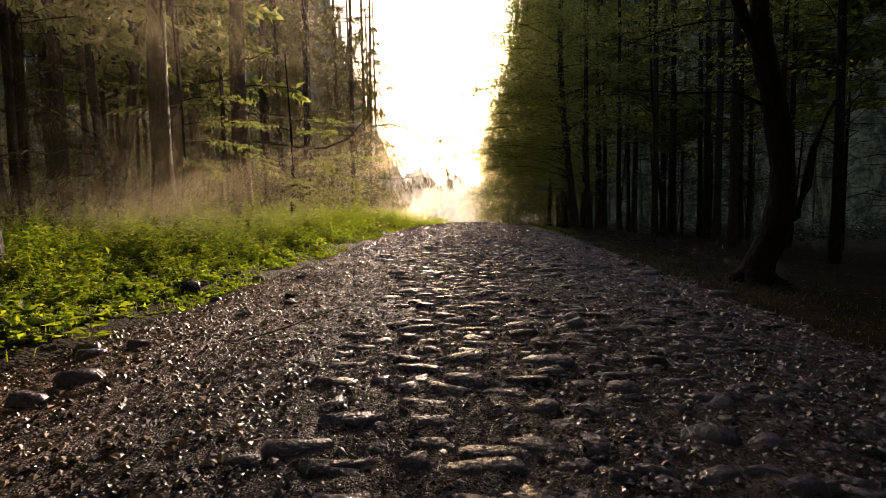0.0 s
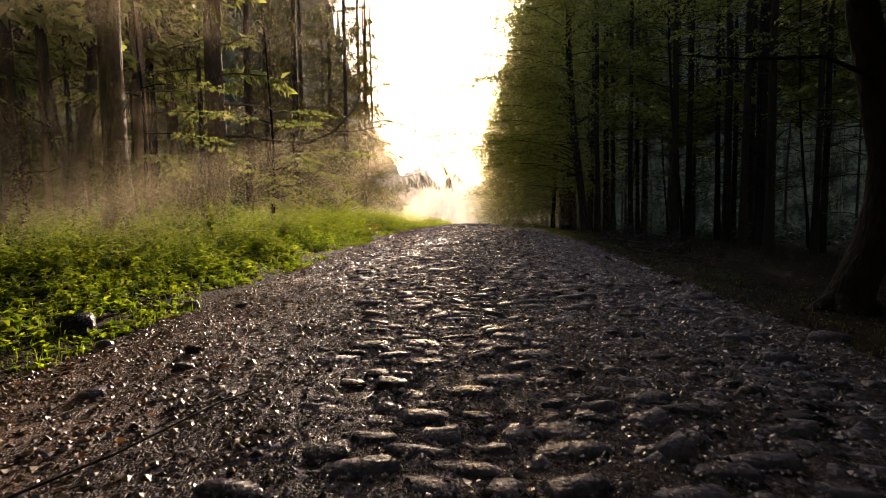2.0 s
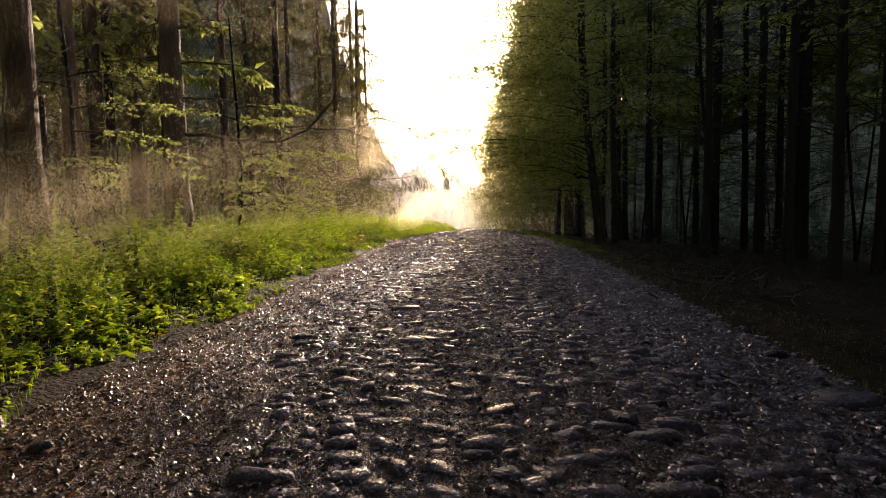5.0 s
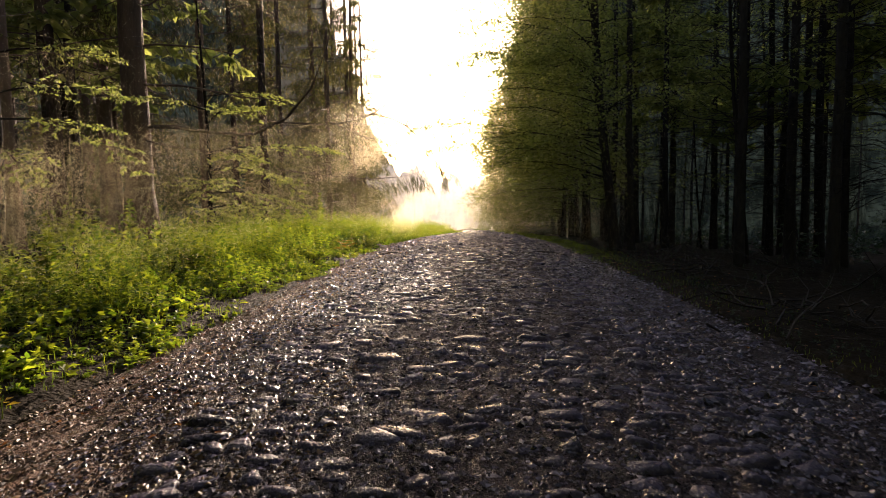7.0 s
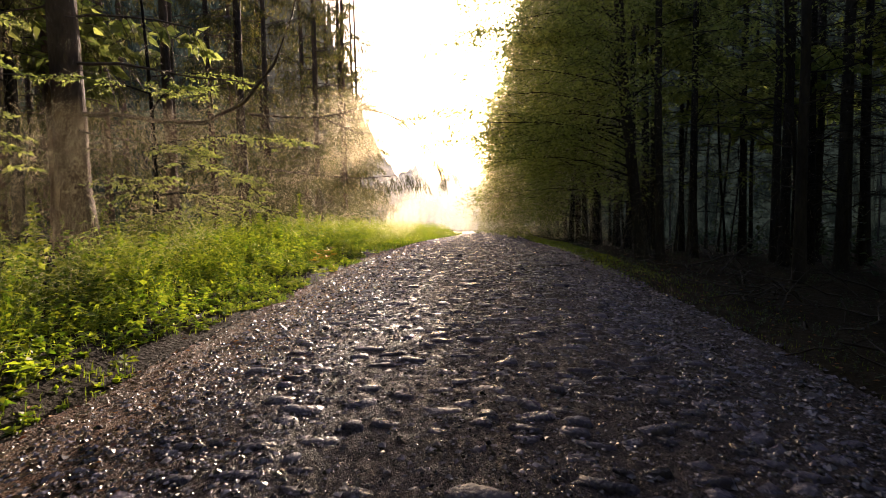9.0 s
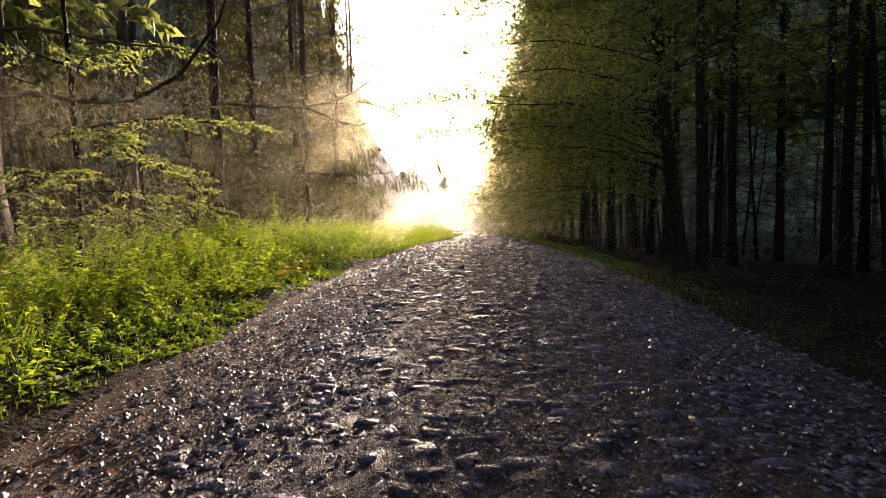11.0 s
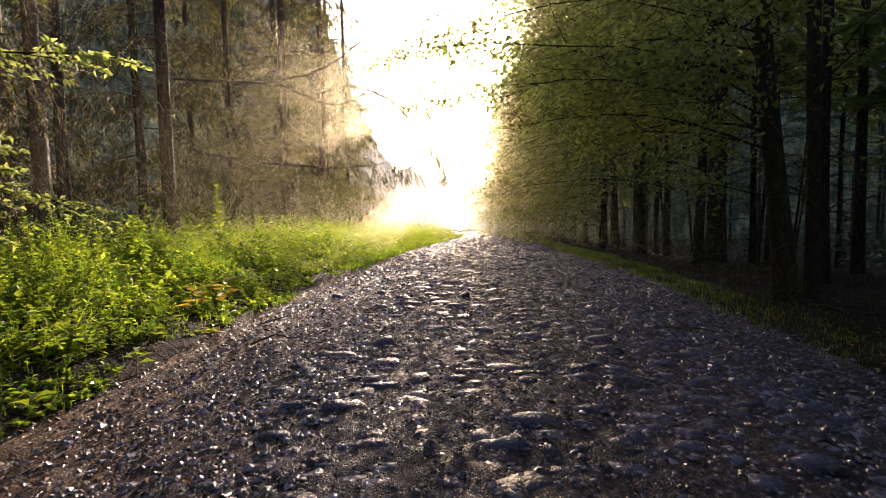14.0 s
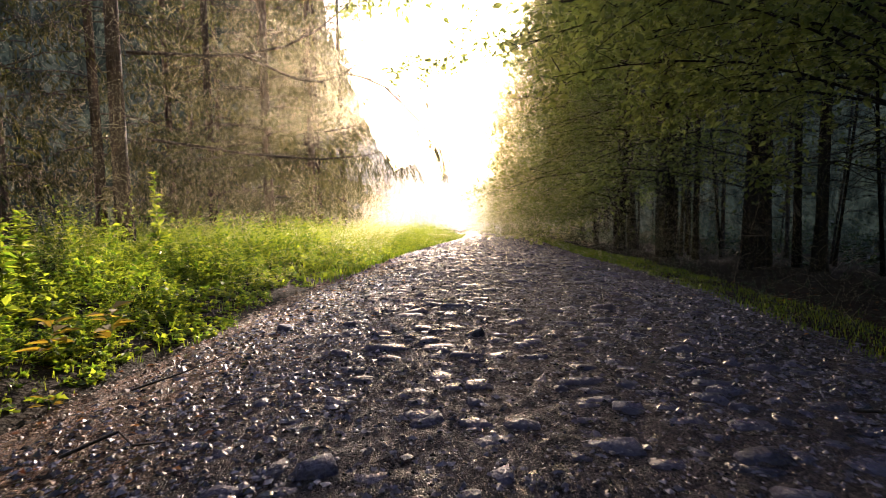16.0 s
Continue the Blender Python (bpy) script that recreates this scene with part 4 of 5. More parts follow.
def build_left_verge():
    rng = np.random.default_rng(201)
    herb, tall_herb, grass = Geo(), Geo(), Geo()
    x, y = clumped(rng, 13000, -6.4, -2.6, 1.5, 26)
    keep = x < verge_edge(y) - 0.05
    x, y = x[keep], y[keep]
    u = np.clip((-x - 2.8) / 1.6, 0, 1)
    stand(herb, x, y, (0.05 + 0.5 * u * rng.random(len(x))) * (0.6 + 0.5 * smooth(4, 12, y)) * mounds(x, y), 10, 0.035 + 0.04 * rng.random(len(x)), rng, 0.4, 0.82)
    x, y = clumped(rng, 3900, -9.5, -3.1, 3, 34, 2.2, 0.02)
    u = np.clip((-x - 3.1) / 1.4, 0.15, 1)
    stand(tall_herb, x, y, (0.3 + 0.7 * rng.random(len(x)) ** 1.5) * (0.55 + 0.55 * smooth(4, 14, y)) * u * mounds(x, y), 22, 0.045 + 0.045 * rng.random(len(x)), rng, 0.32, 0.7)
    x, y = clumped(rng, 5200, -6.0, -2.5, 26, 62, 2.6, 0.05)
    stand(tall_herb, x, y, 0.15 + 0.85 * rng.random(len(x)) ** 1.5 * smooth(-2.5, -3.8, x - bend(y)), 10, np.full(len(x), 0.11), rng, 0.3, 0.5)
    x, y = clumped(rng, 900, -6.5, -3.0, 3, 32, 1.7, 0.02)
    u = np.clip((-x - 2.9) / 1.2, 0.2, 1)
    stand(tall_herb, x, y, (0.25 + 0.5 * rng.random(len(x))) * (0.6 + 0.6 * smooth(4, 14, y)) * u * mounds(x, y) + 0.08, 15, 0.07 + 0.05 * rng.random(len(x)), rng, 0.5, 0.75)
    x, y = clumped(rng, 7000, -3.9, -2.5, 1.2, 24, 0.9, 0.02)
    keep = x < verge_edge(y)
    blades(grass, x[keep], y[keep], rng.uniform(0.03, 0.13, keep.sum()), rng, 0.003)
    x, y = clumped(rng, 7000, -3.4, -2.3, 24, 70, 1.8)
    blades(grass, x, y, rng.uniform(0.06, 0.2, len(x)), rng, 0.01)
    thing("verge_herbs", herb.mesh("verge_herbs", M_HERB), "low bright green weeds along the road edge", "plants", kind="stuff")
    thing("tall_herbs", tall_herb.mesh("tall_herbs", M_HERB), "knee-high leafy nettles and brambles lit by the sun", "plants", kind="stuff")
    thing("grass", grass.mesh("grass", M_GRASS), "short sunlit grass on the road verge", "grass", kind="stuff")


build_left_verge()


def build_right_verge():
    rng = np.random.default_rng(202)
    herb, grass = Geo(), Geo()
    x, y = clumped(rng, 27000, 2.3, 3.15, 16, 58, 1.4, 0.15)
    keep = rng.random(len(x)) < smooth(15, 24, y)
    x, y = x[keep], y[keep]
    near = y < 27
    blades(grass, x[near], y[near], rng.uniform(0.03, 0.09, near.sum()), rng, 0.0035)
    blades(grass, x[~near], y[~near], rng.uniform(0.04, 0.13, (~near).sum()), rng, 0.01)
    x, y = clumped(rng, 3500, 2.45, 3.6, 2, 22, 1.9, 0.02)
    blades(grass, x, y, rng.uniform(0.02, 0.07, len(x)), rng, 0.0025)
    x, y = clumped(rng, 700, 2.45, 3.6, 6, 30, 1.3, 0.02)
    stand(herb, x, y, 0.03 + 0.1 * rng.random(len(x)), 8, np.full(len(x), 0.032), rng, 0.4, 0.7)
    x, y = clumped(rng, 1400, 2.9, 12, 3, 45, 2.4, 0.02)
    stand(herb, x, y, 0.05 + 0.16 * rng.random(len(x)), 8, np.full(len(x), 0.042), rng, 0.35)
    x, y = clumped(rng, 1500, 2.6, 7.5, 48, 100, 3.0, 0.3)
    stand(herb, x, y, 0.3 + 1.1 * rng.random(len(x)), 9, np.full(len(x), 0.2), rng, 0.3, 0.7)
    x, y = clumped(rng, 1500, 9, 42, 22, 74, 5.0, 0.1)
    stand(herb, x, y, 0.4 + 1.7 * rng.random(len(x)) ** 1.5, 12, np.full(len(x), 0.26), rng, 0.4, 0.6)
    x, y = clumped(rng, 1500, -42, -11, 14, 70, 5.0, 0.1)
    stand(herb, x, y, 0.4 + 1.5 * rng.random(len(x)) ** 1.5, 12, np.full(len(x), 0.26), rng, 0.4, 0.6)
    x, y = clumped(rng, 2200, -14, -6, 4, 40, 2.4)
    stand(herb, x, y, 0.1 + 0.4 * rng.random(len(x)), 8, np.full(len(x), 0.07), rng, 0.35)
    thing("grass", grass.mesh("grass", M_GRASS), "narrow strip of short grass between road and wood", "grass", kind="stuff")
    thing("woodland_herbs", herb.mesh("woodland_herbs", M_HERB_SHADED), "scattered low plants on the woodland floor, shade put into their colour", "plants", kind="stuff")


build_right_verge()


def tall_plant(x, y, tall, seed, label):
    """A single upright weed with narrow leaves to the top."""
    rng = np.random.default_rng(seed)
    wood, leaf = Geo(), Geo()
    line = arc((0, 0, 0), (0.02, 0, 1), tall, 7, 0, 0, rng, 0.04)
    tube(wood, line, np.linspace(0.009, 0.003, 7), 5)
    n = 170
    u = rng.random(n) * 6
    j = np.minimum(u.astype(int), 5)
    b = line[j] + (line[j + 1] - line[j]) * (u - j)[:, None]
    leaves(leaf, b, rng.normal(0, 1, (n, 3)) * [1, 1, 0.3] + [0, 0, 0.35], 0.17 - 0.09 * u / 6, rng, 0.7, 0.42)
    ob = thing("weed", None, label, "plant", "tall weeds on the verge", at=Matrix.Translation((x, y, float(height(x, y)))))
    part("stem", wood.mesh("stem", M_GRASS, True), ob)
    part("foliage", leaf.mesh("foliage", M_HERB), ob)


tall_plant(-4.75, 23.4, 1.45, 301, "single tall sunlit weed standing above the verge plants")
for i, (x, y, t) in enumerate([(-4.3, 20.2, 0.85), (-5.2, 21.5, 0.9), (-4.9, 25.6, 0.9), (-5.4, 17.4, 0.8), (-4.2, 14.2, 0.7), (-4.8, 12.0, 0.75), (-3.9, 27.5, 0.8), (-6.0, 15.5, 1.0)]):
    tall_plant(x, y, t, 310 + i, "upright green weed among the verge plants")


def broad_weed(x, y, seed, tall=0.16, n=7, size=0.11, mat=None, label="small broad-leaved green seedling at the gravel edge"):
    rng = np.random.default_rng(seed)
    leaf = Geo()
    a = np.arange(n) * 2.4 + rng.random()
    b = np.stack([np.cos(a) * 0.02, np.sin(a) * 0.02, rng.uniform(0.3, 1, n) * tall], -1)
    leaves(leaf, b, np.stack([np.cos(a), np.sin(a), np.full(n, 0.25)], -1), size, rng, 0.85, 0.6)
    wood = Geo()
    tube(wood, [(0, 0, -0.01), (0.005, 0, tall * 0.5), (0, 0.004, tall)], [0.004, 0.003, 0.002], 5)
    ob = thing("seedling", None, label, "plant", "seedlings at the gravel edge", at=Matrix.Translation((x, y, float(height(x, y)))))
    part("stem", wood.mesh("stem", M_GRASS, True), ob)
    part("foliage", leaf.mesh("foliage", mat or M_HERB), ob)


for i, (x, y) in enumerate([(-2.62, 3.75), (-2.5, 3.55), (-2.75, 4.2), (-2.95, 3.9), (-2.6, 8.3), (-2.75, 12.2), (-2.85, 16.6), (-2.7, 17.4), (-2.9, 18.2), (-2.9, 9.6)]):
    broad_weed(x, y, 330 + i, 0.12 + 0.05 * (i % 3))
for i, (x, y, t) in enumerate([(-3.05, 19.7, 0.34), (-3.2, 19.3, 0.28), (-2.85, 9.0, 0.1), (-2.7, 18.6, 0.08)]):
    broad_weed(x, y, 350 + i, t, 13 if t > 0.2 else 6, 0.17 if t > 0.2 else 0.07, M_FADED, "yellowing broad-leaved weed leaning over the gravel edge")


def brush_heap():
    """Fallen twigs heaped at the foot of the wood beside the road."""
    rng = np.random.default_rng(401)
    for cx, cy, n, r in ((3.35, 11.6, 34, 0.7), (3.6, 15.4, 46, 0.9), (4.0, 18.6, 30, 0.8)):
        ob = thing("brushwood", None, "heap of fallen dead branches at the edge of the wood", "branches", at=Matrix.Translation((cx, cy, float(height(cx, cy)))))
        for _ in range(n):
            g = Geo()
            a, b = rng.uniform(0, 6.28), rng.normal(0.12, 0.22)
            p = np.array([rng.normal(0, r * 0.5), rng.normal(0, r * 0.8), rng.uniform(0.0, 0.22)])
            ln = rng.uniform(0.4, 1.5)
            tube(g, arc(p - np.array([math.cos(a), math.sin(a), 0]) * ln / 2, (math.cos(a), math.sin(a), b), ln, 6, 0, rng.normal(0, 0.1), rng, 0.25), np.linspace(rng.uniform(0.005, 0.016), 0.002, 6), 5)
            part("branch", g.mesh("branch", M_DEAD, True), ob)


brush_heap()


def fallen_twig(pts, r):
    g = Geo()
    p = np.array([(x, y, float(height(x, y)) + 0.015 + dz) for x, y, dz in pts])
    tube(g, p, np.linspace(r, r * 0.35, len(p)), 6)
    thing("fallen_twig", g.mesh("fallen_twig", M_DEAD, True), "thin dark fallen twig lying on the gravel", "twig")


fallen_twig([(-1.3, 3.15, 0.0), (-1.12, 3.4, 0.02), (-0.98, 3.8, 0.03), (-0.86, 4.05, 0.02), (-0.87, 4.5, 0.05), (-0.79, 4.9, 0.08)], 0.005)
fallen_twig([(-2.0, 17.75, 0.0), (-1.85, 17.9, 0.03), (-1.7, 17.75, 0.02), (-1.6, 17.8, 0.01)], 0.008)
fallen_twig([(-2.3, 18.7, 0.0), (-2.1, 18.9, 0.02), (-1.95, 19.2, 0.03)], 0.007)
fallen_twig([(1.3, 18.3, 0.0), (1.6, 18.3, 0.04), (1.9, 18.2, 0.02)], 0.009)

# ---- loose stones, pebbles and cobbles ----


def stone_shape(rng, sides=8, dome=0.5):
    """A worn cobble, unit wide: skirt, shoulder and a slightly domed uneven top; 40 faces."""
    a = np.arange(sides) * 2 * math.pi / sides + rng.normal(0, 0.12, sides)
    sq = 1 / np.maximum(np.abs(np.cos(a)), np.abs(np.sin(a))) ** rng.uniform(0.3, 0.8)
    r = 0.5 * sq / sq.max() * (1 + rng.normal(0, 0.13, sides))
    c = np.stack([np.cos(a) * r, np.sin(a) * r], -1)
    tilt = rng.normal(0, 0.2, 2)
    rings = []
    for s, z in ((1.06, -1.0), (1.0, -0.12), (0.8, 0.15)):
        zz = z + (c @ tilt) * s + rng.normal(0, 0.045, sides) * (z > -0.3)
        rings.append(np.concatenate([c * s, zz[:, None]], 1))
    v = np.concatenate(rings + [[[rng.normal(0, 0.06), rng.normal(0, 0.06), 0.2 + dome * 0.16 * rng.random()]]])
    f = []
    for k in range(2):
        for i in range(sides):
            j = (i + 1) % sides
            f += [(k * sides + i, k * sides + j, (k + 1) * sides + j), (k * sides + i, (k + 1) * sides + j, (k + 1) * sides + i)]
    f += [(2 * sides + i, 2 * sides + (i + 1) % sides, 3 * sides) for i in range(sides)]
    return v, np.array(f)


rng_s = np.random.default_rng(500)
SHAPES = [stone_shape(rng_s) for _ in range(16)]


def shape_mesh(k):
    g = Geo()
    g.add(*SHAPES[k])
    return g.mesh("cobble", M_STONE, True)


def cobble_rows():
    """Rows of cobbles across the road, with gaps where gravel has covered them."""
    rng = np.random.default_rng(501)
    out = []
    y = -1.5
    while y < 56:
        far = max(0.0, (y - 24) / 50)
        pitch = rng.uniform(0.10, 0.17) * (1 + far * 1.2)
        x = -0.75 - 0.72 * float(smooth(4.5, 9.5, y)) + rng.normal(0, 0.12)
        while x < 2.1:
            w = (0.1 + 0.24 * rng.random() ** 1.3) * (1 + far * 0.8)
            cov = 0.5 + 0.5 * math.sin(x * 2.1 + 1.7 * math.sin(y * 0.35)) * math.sin(y * 0.8 + x)
            edge_fade = 1 - 0.75 * float(smooth(1.1, 2.0, x))
            if rng.random() < (0.72 - 0.08 * float(smooth(8, 14, y)) + 0.3 * cov) * edge_fade:
                cx, cy = x + w / 2 + rng.normal(0, 0.01), y + rng.normal(0, 0.02) + 0.05 * math.sin(x * 1.3 + y * 0.2)
                wx = cx + float(bend(cy))
                deep = pitch * rng.uniform(0.72, 1.0)
                out.append((wx, cy, float(height(wx, cy)), w * 0.97, deep, rng.uniform(0.045, 0.1), rng.normal(0, 0.2), rng.normal(0, 0.009) - 0.010 - 0.006 * float(smooth(7, 13, cy)), int(rng.integers(0, 16)), rng.normal(0, 0.07), rng.normal(0, 0.06)))
            x += w
        y += pitch
    return out


def build_cobbles():
    rows = cobble_rows()
    near = [c for c in rows if 3.4 < c[1] < 5.4][:300]
    chosen = set(id(c) for c in near)
    rest = [c for c in rows if id(c) not in chosen]
    meshes = [shape_mesh(k) for k in range(16)]
    for x, y, z, w, d, h, a, dz, k, tx, ty in near:
        ob = part("cobble", meshes[k], road)
        ob.matrix_world = Matrix.LocRotScale((x, y, z + dz - h * 0.1), Euler((tx, ty, a)), (w, d, h * 1.15))
    g = Geo()
    for k in range(16):
        sel = np.array([c for c in rest if c[8] == k])
        v, f = SHAPES[k]
        s = v[None] * sel[:, None, [3, 4, 5]] * [1, 1, 1.15]
        s[..., 2] += s[..., 1] * sel[:, None, 9] - s[..., 0] * sel[:, None, 10]
        ca, sa = np.cos(sel[:, 6])[:, None], np.sin(sel[:, 6])[:, None]
        p = np.stack([s[..., 0] * ca - s[..., 1] * sa + sel[:, None, 0], s[..., 0] * sa + s[..., 1] * ca + sel[:, None, 1], s[..., 2] + (sel[:, 2] + sel[:, 7] - sel[:, 5] * 0.1)[:, None]], -1)
        ff = f[None] + (np.arange(len(sel)) * len(v))[:, None, None]
        g.add(p.reshape(-1, 3), ff.reshape(-1, 3))
    part("cobbles", g.mesh("cobbles", M_STONE, True), road, "rows of worn grey-brown cobblestones", "stuff")


def pebbles(geo, x, y, size, rng):
    """Angular chips bedded in the road: squashed, skewed grains."""
    n = len(x)
    base = np.array([(1, 0, 0), (0, 1, 0), (-1, 0, 0), (0, -1, 0), (0, 0, 0.9)], float)
    f = np.array([(0, 1, 4), (1, 2, 4), (2, 3, 4), (3, 0, 4)])
    v = base[None] * (1 + rng.normal(0, 0.25, (n, 5, 1))) + rng.normal(0, 0.15, (n, 5, 3))
    v = v * (size[:, None] * np.stack([rng.uniform(0.7, 1.3, n), rng.uniform(0.7, 1.2, n), rng.uniform(0.35, 0.8, n)], -1))[:, None]
    a = rng.uniform(0, 6.28, n)
    ca, sa = np.cos(a)[:, None], np.sin(a)[:, None]
    p = np.stack([v[..., 0] * ca - v[..., 1] * sa + x[:, None], v[..., 0] * sa + v[..., 1] * ca + y[:, None], v[..., 2] + (height(x, y) + size * 0.1 - 0.006)[:, None]], -1)
    geo.add(p.reshape(-1, 3), (f[None] + (np.arange(n) * 5)[:, None, None]).reshape(-1, 3))


def build_gravel():
    rng = np.random.default_rng(601)
    g, brown = Geo(), Geo()
    for n, x0, x1, y0, y1, s0, s1 in ((60000, -1.9, 2.4, 1.2, 10, 0.005, 0.017), (42000, -1.9, 2.4, 10, 24, 0.006, 0.019), (8000, 1.2, 2.5, 1.2, 24, 0.009, 0.034), (6000, -2.7, 2.4, 24, 42, 0.012, 0.04), (9000, -2.4, -0.9, 9, 24, 0.008, 0.026)):
        x, y = rng.uniform(x0, x1, n), y0 + (y1 - y0) * rng.random(n)
        keep = (x > -0.9 + rng.normal(0, 0.25, n)) | (rng.random(n) < 0.25 + 0.75 * smooth(5, 10, y))
        x, y = x[keep], y[keep]
        pebbles(g, x + bend(y), y, s0 + (s1 - s0) * rng.random(len(x)) ** 2.2, rng)
    for n, x0, x1, y0, y1 in ((17000, -2.75, -0.7, 1.2, 9.5), (9000, -2.75, -1.6, 9.5, 26)):
        x, y = x0 + (x1 - x0) * rng.random(n) ** 1.2, rng.uniform(y0, y1, n)
        pebbles(brown, x + bend(y), y, 0.006 + 0.016 * rng.random(n) ** 2.2, rng)
    part("gravel", g.mesh("gravel", M_PEBBLE), road, "loose wet gravel", "stuff")
    part("gravel", brown.mesh("gravel", M_EARTHY), road, "rust-brown earthy gravel of the shoulder", "stuff")


def loose_stone(x, y, w, d, h, turn, k, label):
    g = Geo()
    v, f = SHAPES[k]
    g.add(v * [w, d, h], f)
    thing("stone", g.mesh("stone", M_STONE, True), label, "stone", "loose stones on the road edge", at=Matrix.Translation((x, y, float(height(x, y)) + h * 0.25)) @ Matrix.Rotation(turn, 4, "Z"))


for x, y, w, d, h, t, k in ((-3.1, 5.95, 0.36, 0.26, 0.2, 0.2, 9), (-1.9, 2.62, 0.24, 0.16, 0.1, 0.2, 2), (-1.95, 2.35, 0.22, 0.12, 0.08, -0.2, 5), (-2.05, 3.35, 0.17, 0.1, 0.07, 0.4, 7), (-2.5, 3.5, 0.2, 0.14, 0.1, 0.1, 9), (-2.3, 3.25, 0.2, 0.13, 0.09, 0.6, 3), (-1.62, 4.9, 0.13, 0.1, 0.06, 0.3, 1), (-1.5, 4.55, 0.12, 0.08, 0.05, 0.0, 11), (-1.75, 4.2, 0.13, 0.1, 0.05, 0.4, 12), (-2.75, 7.1, 0.2, 0.14, 0.16, 0.1, 4), (-2.62, 5.6, 0.13, 0.1, 0.09, 0.2, 6), (-2.05, 6.6, 0.12, 0.09, 0.06, 0.5, 8), (2.2, 7.6, 0.42, 0.3, 0.1, 0.1, 10), (2.45, 5.9, 0.34, 0.22, 0.1, 0.3, 13), (1.75, 5.2, 0.22, 0.16, 0.08, 0.2, 14), (-1.9, 20.1, 0.14, 0.1, 0.07, 0.2, 15), (-1.35, 20.0, 0.13, 0.09, 0.06, 0.1, 0), (2.3, 8.6, 0.2, 0.14, 0.08, 0.4, 2)):
    loose_stone(x, y, w, d, h, t, k, "grey weathered fieldstone lying loose on the gravel")


def fallen_leaves():
    rng = np.random.default_rng(611)
    g = Geo()
    n = 420
    x, y = np.concatenate([rng.uniform(-3.0, -1.2, n), rng.uniform(2.0, 4.5, n)]), np.concatenate([rng.uniform(1.5, 24, n), rng.uniform(2, 24, n)])
    b = np.stack([x, y, height(x, y) + 0.012], -1)
    leaves(g, b, rng.normal(0, 1, (2 * n, 3)) * [1, 1, 0.1], 0.045, rng, 0.9, 0.6)
    thing("fallen_leaves", g.mesh("fallen_leaves", M_DRY), "scattered brown and orange fallen leaves", "leaves", kind="stuff")




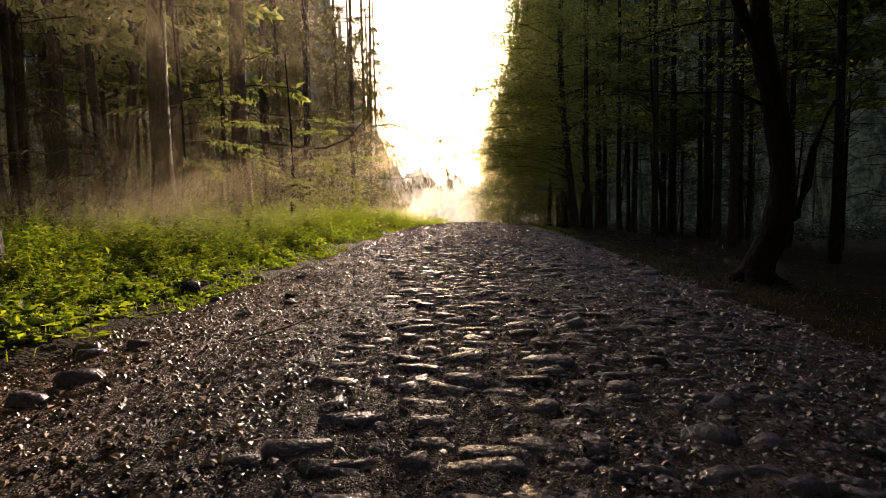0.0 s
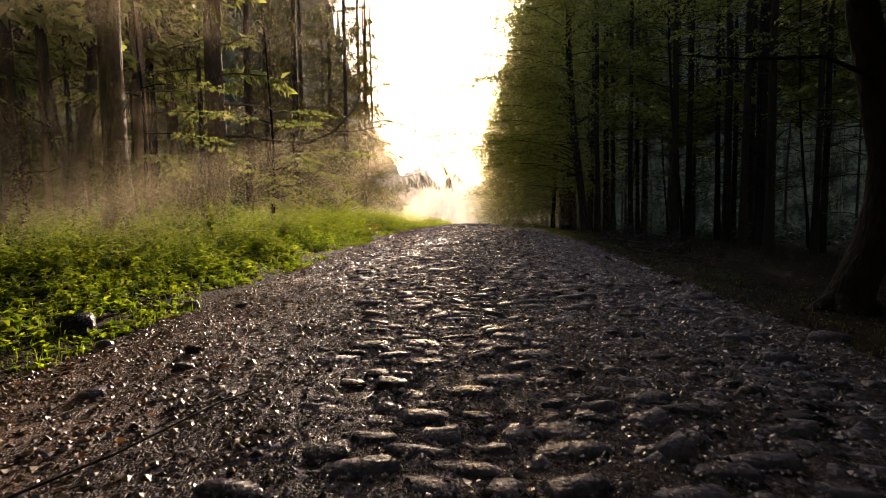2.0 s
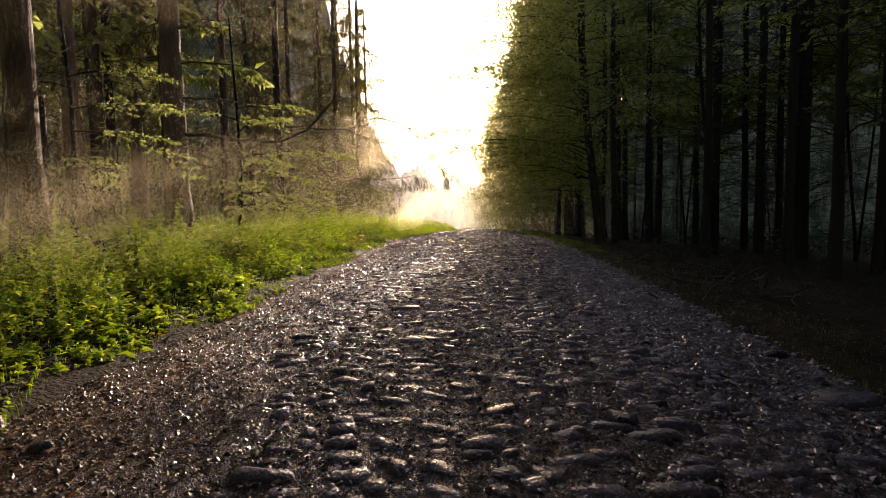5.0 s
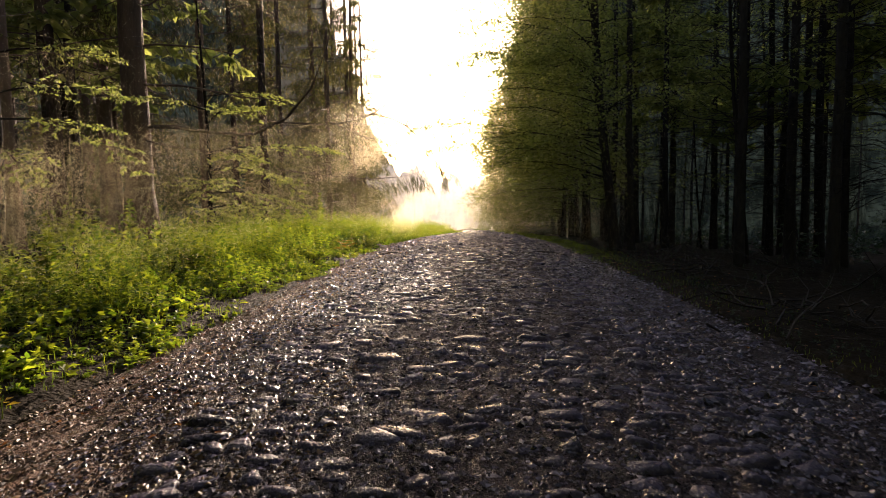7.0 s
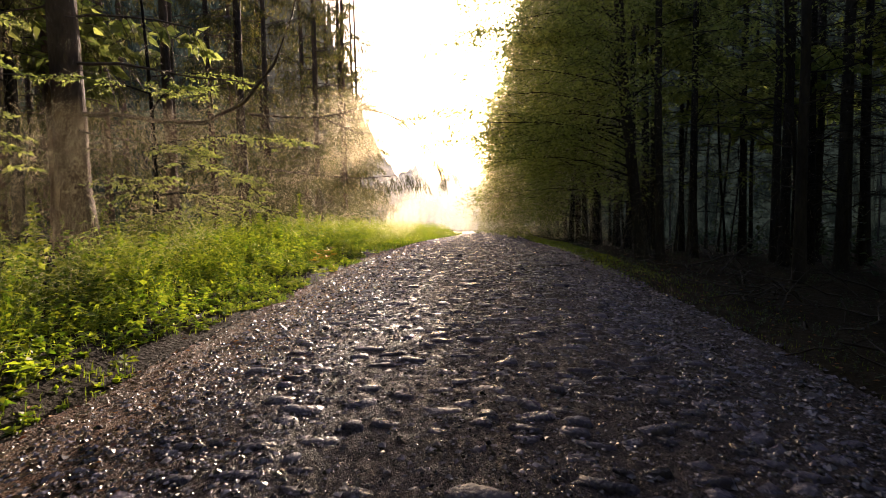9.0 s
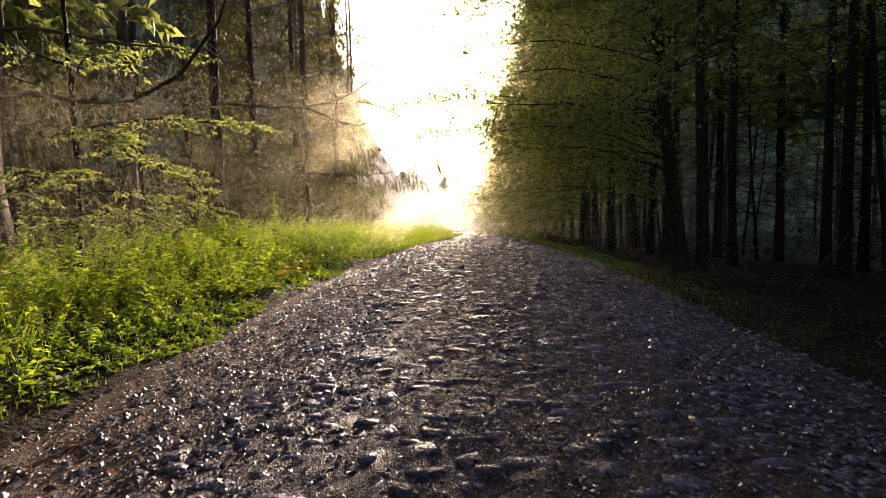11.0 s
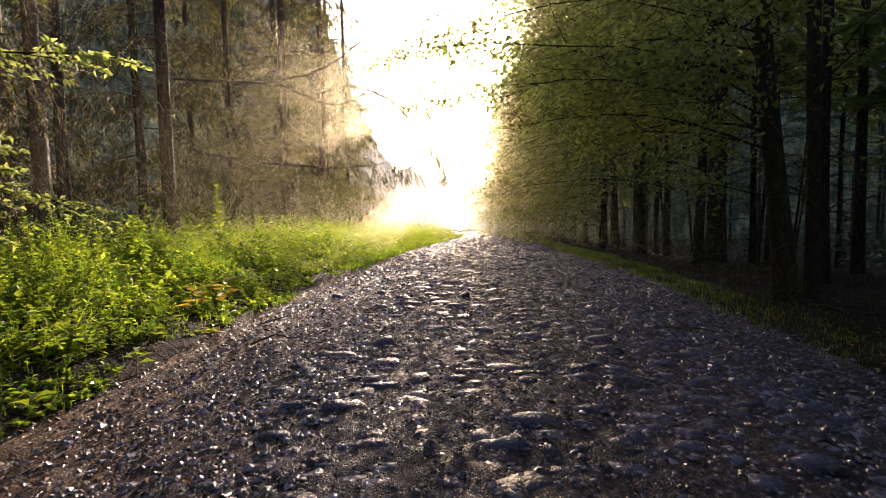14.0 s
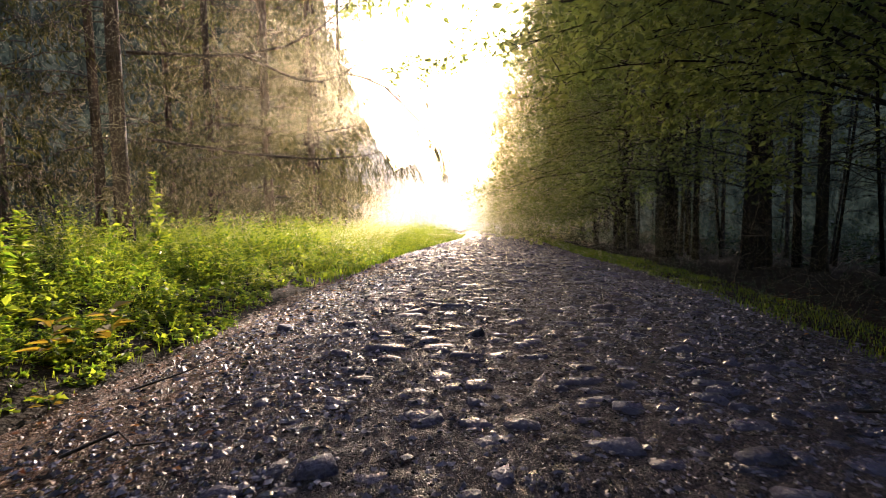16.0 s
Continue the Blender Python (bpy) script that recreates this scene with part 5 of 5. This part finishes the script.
def build_mist():
    """Hair-fine wisps of mist: light shafts shaped from denser wisps, and looser banks round them."""
    rng = np.random.default_rng(701)
    g = Geo()
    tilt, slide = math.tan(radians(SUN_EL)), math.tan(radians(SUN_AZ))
    xs, ys, zs = [], [], []

    def bank(x, y, z, ok=None):
        keep = (z > 0.05) & (z < 13)
        if ok is not None:
            keep &= ok
        xs.append(x[keep]), ys.append(y[keep]), zs.append(z[keep])

    def shaft_density(x, y, z):
        """Light shafts put into the mist's density, fanned round the sun's axis."""
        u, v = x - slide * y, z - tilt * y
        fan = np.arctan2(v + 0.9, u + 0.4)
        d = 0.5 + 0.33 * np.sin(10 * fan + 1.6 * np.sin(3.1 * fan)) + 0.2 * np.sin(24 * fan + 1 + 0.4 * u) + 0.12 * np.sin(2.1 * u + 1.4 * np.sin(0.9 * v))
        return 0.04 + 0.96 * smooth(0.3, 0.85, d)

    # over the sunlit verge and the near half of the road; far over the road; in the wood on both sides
    n = 120000
    y = 7.5 + 6.0 * rng.random(n)
    x, z = rng.normal(-6.2, 1.6, n), 0.2 + np.abs(rng.normal(0.5, 3.8, n))
    bank(x, y, z, (rng.random(n) < shaft_density(x, y, z)) & (x < -3.4))
    n = 36000
    y = 13 + 7.5 * rng.random(n)
    x, z = rng.normal(-4.7, 1.2, n), 0.3 + np.abs(rng.normal(0, 3.8, n))
    bank(x, y, z, (rng.random(n) < shaft_density(x, y, z) * (1 - 0.9 * smooth(15.5, 20.5, y))) & (x < -2.6))
    n = 16000
    y = 20 + 12 * rng.random(n)
    x, z = rng.normal(-3.2, 0.7, n), 0.2 + np.abs(rng.normal(0, 3.4, n))
    bank(x, y, z, (rng.random(n) < shaft_density(x, y, z)) & (x < -1.6))
    n = 37000
    y = 27 + 22 * rng.random(n)
    x, z = rng.normal(-4.9, 1.3, n), 0.2 + np.abs(rng.normal(0, 3.0, n))
    bank(x, y, z, (rng.random(n) < shaft_density(x, y, z)) & (x < -2.4 + 1.5 * smooth(34, 46, y)))
    n = 5000
    y = 20 + 10 * rng.random(n)
    bank(rng.normal(-5.2, 1.2, n), y, 0.3 + np.abs(rng.normal(0, 1.2, n)))
    n = 12000
    y = 40 + 34 * rng.random(n)
    bank(rng.uniform(-5, 3, n), y, 9 * rng.random(n) ** 1.5)
    n = 48000
    y = 18 + 28 * rng.random(n)
    bank(rng.uniform(-1.0, 3.6, n), y, 8 * rng.random(n))
    n = 50000
    y = 19 + 45 * rng.random(n) ** 0.9
    bank(3.2 + np.abs(rng.normal(0, 2.6, n)), y, 10 * rng.random(n) ** 1.1)
    n = 34000
    bank(rng.uniform(-20, -6.5, n), rng.uniform(8, 14.5, n), 9 * rng.random(n))
    x, y, z = np.concatenate(xs), np.concatenate(ys), np.concatenate(zs)
    m = len(x)
    c = np.stack([x, y, height(x, y) + 0.1 + z], -1)
    a = rng.uniform(0, 6.28, m)
    way = unit(np.stack([np.cos(a), rng.normal(0, 0.15, m), np.sin(a)], -1))
    side = unit(np.cross(way, np.stack([rng.normal(0, 0.25, m), np.ones(m), rng.normal(0, 0.25, m)], -1)))
    far = np.maximum(y - 12, 6.0)[:, None]
    w = (0.00006 - 0.000018 * smooth(19, 24, y))[:, None] * far * rng.uniform(0.6, 1.3, (m, 1))
    ln = (0.3 + 0.012 * far) * rng.uniform(0.6, 1.3, (m, 1))
    v = np.stack([c - way * ln / 2 + side * w / 2, c - way * ln / 2 - side * w / 2, c + way * ln / 2], 1)
    v[..., 2] = np.maximum(v[..., 2], (c[:, 2] - z)[:, None])
    g.add(v.reshape(-1, 3), np.arange(m * 3).reshape(-1, 3))
    thing("mist", g.mesh("mist", M_DROP), "pale drifting morning mist glowing in the low sun", "mist", kind="stuff")


build_mist()
fallen_leaves()
build_gravel()
build_cobbles()
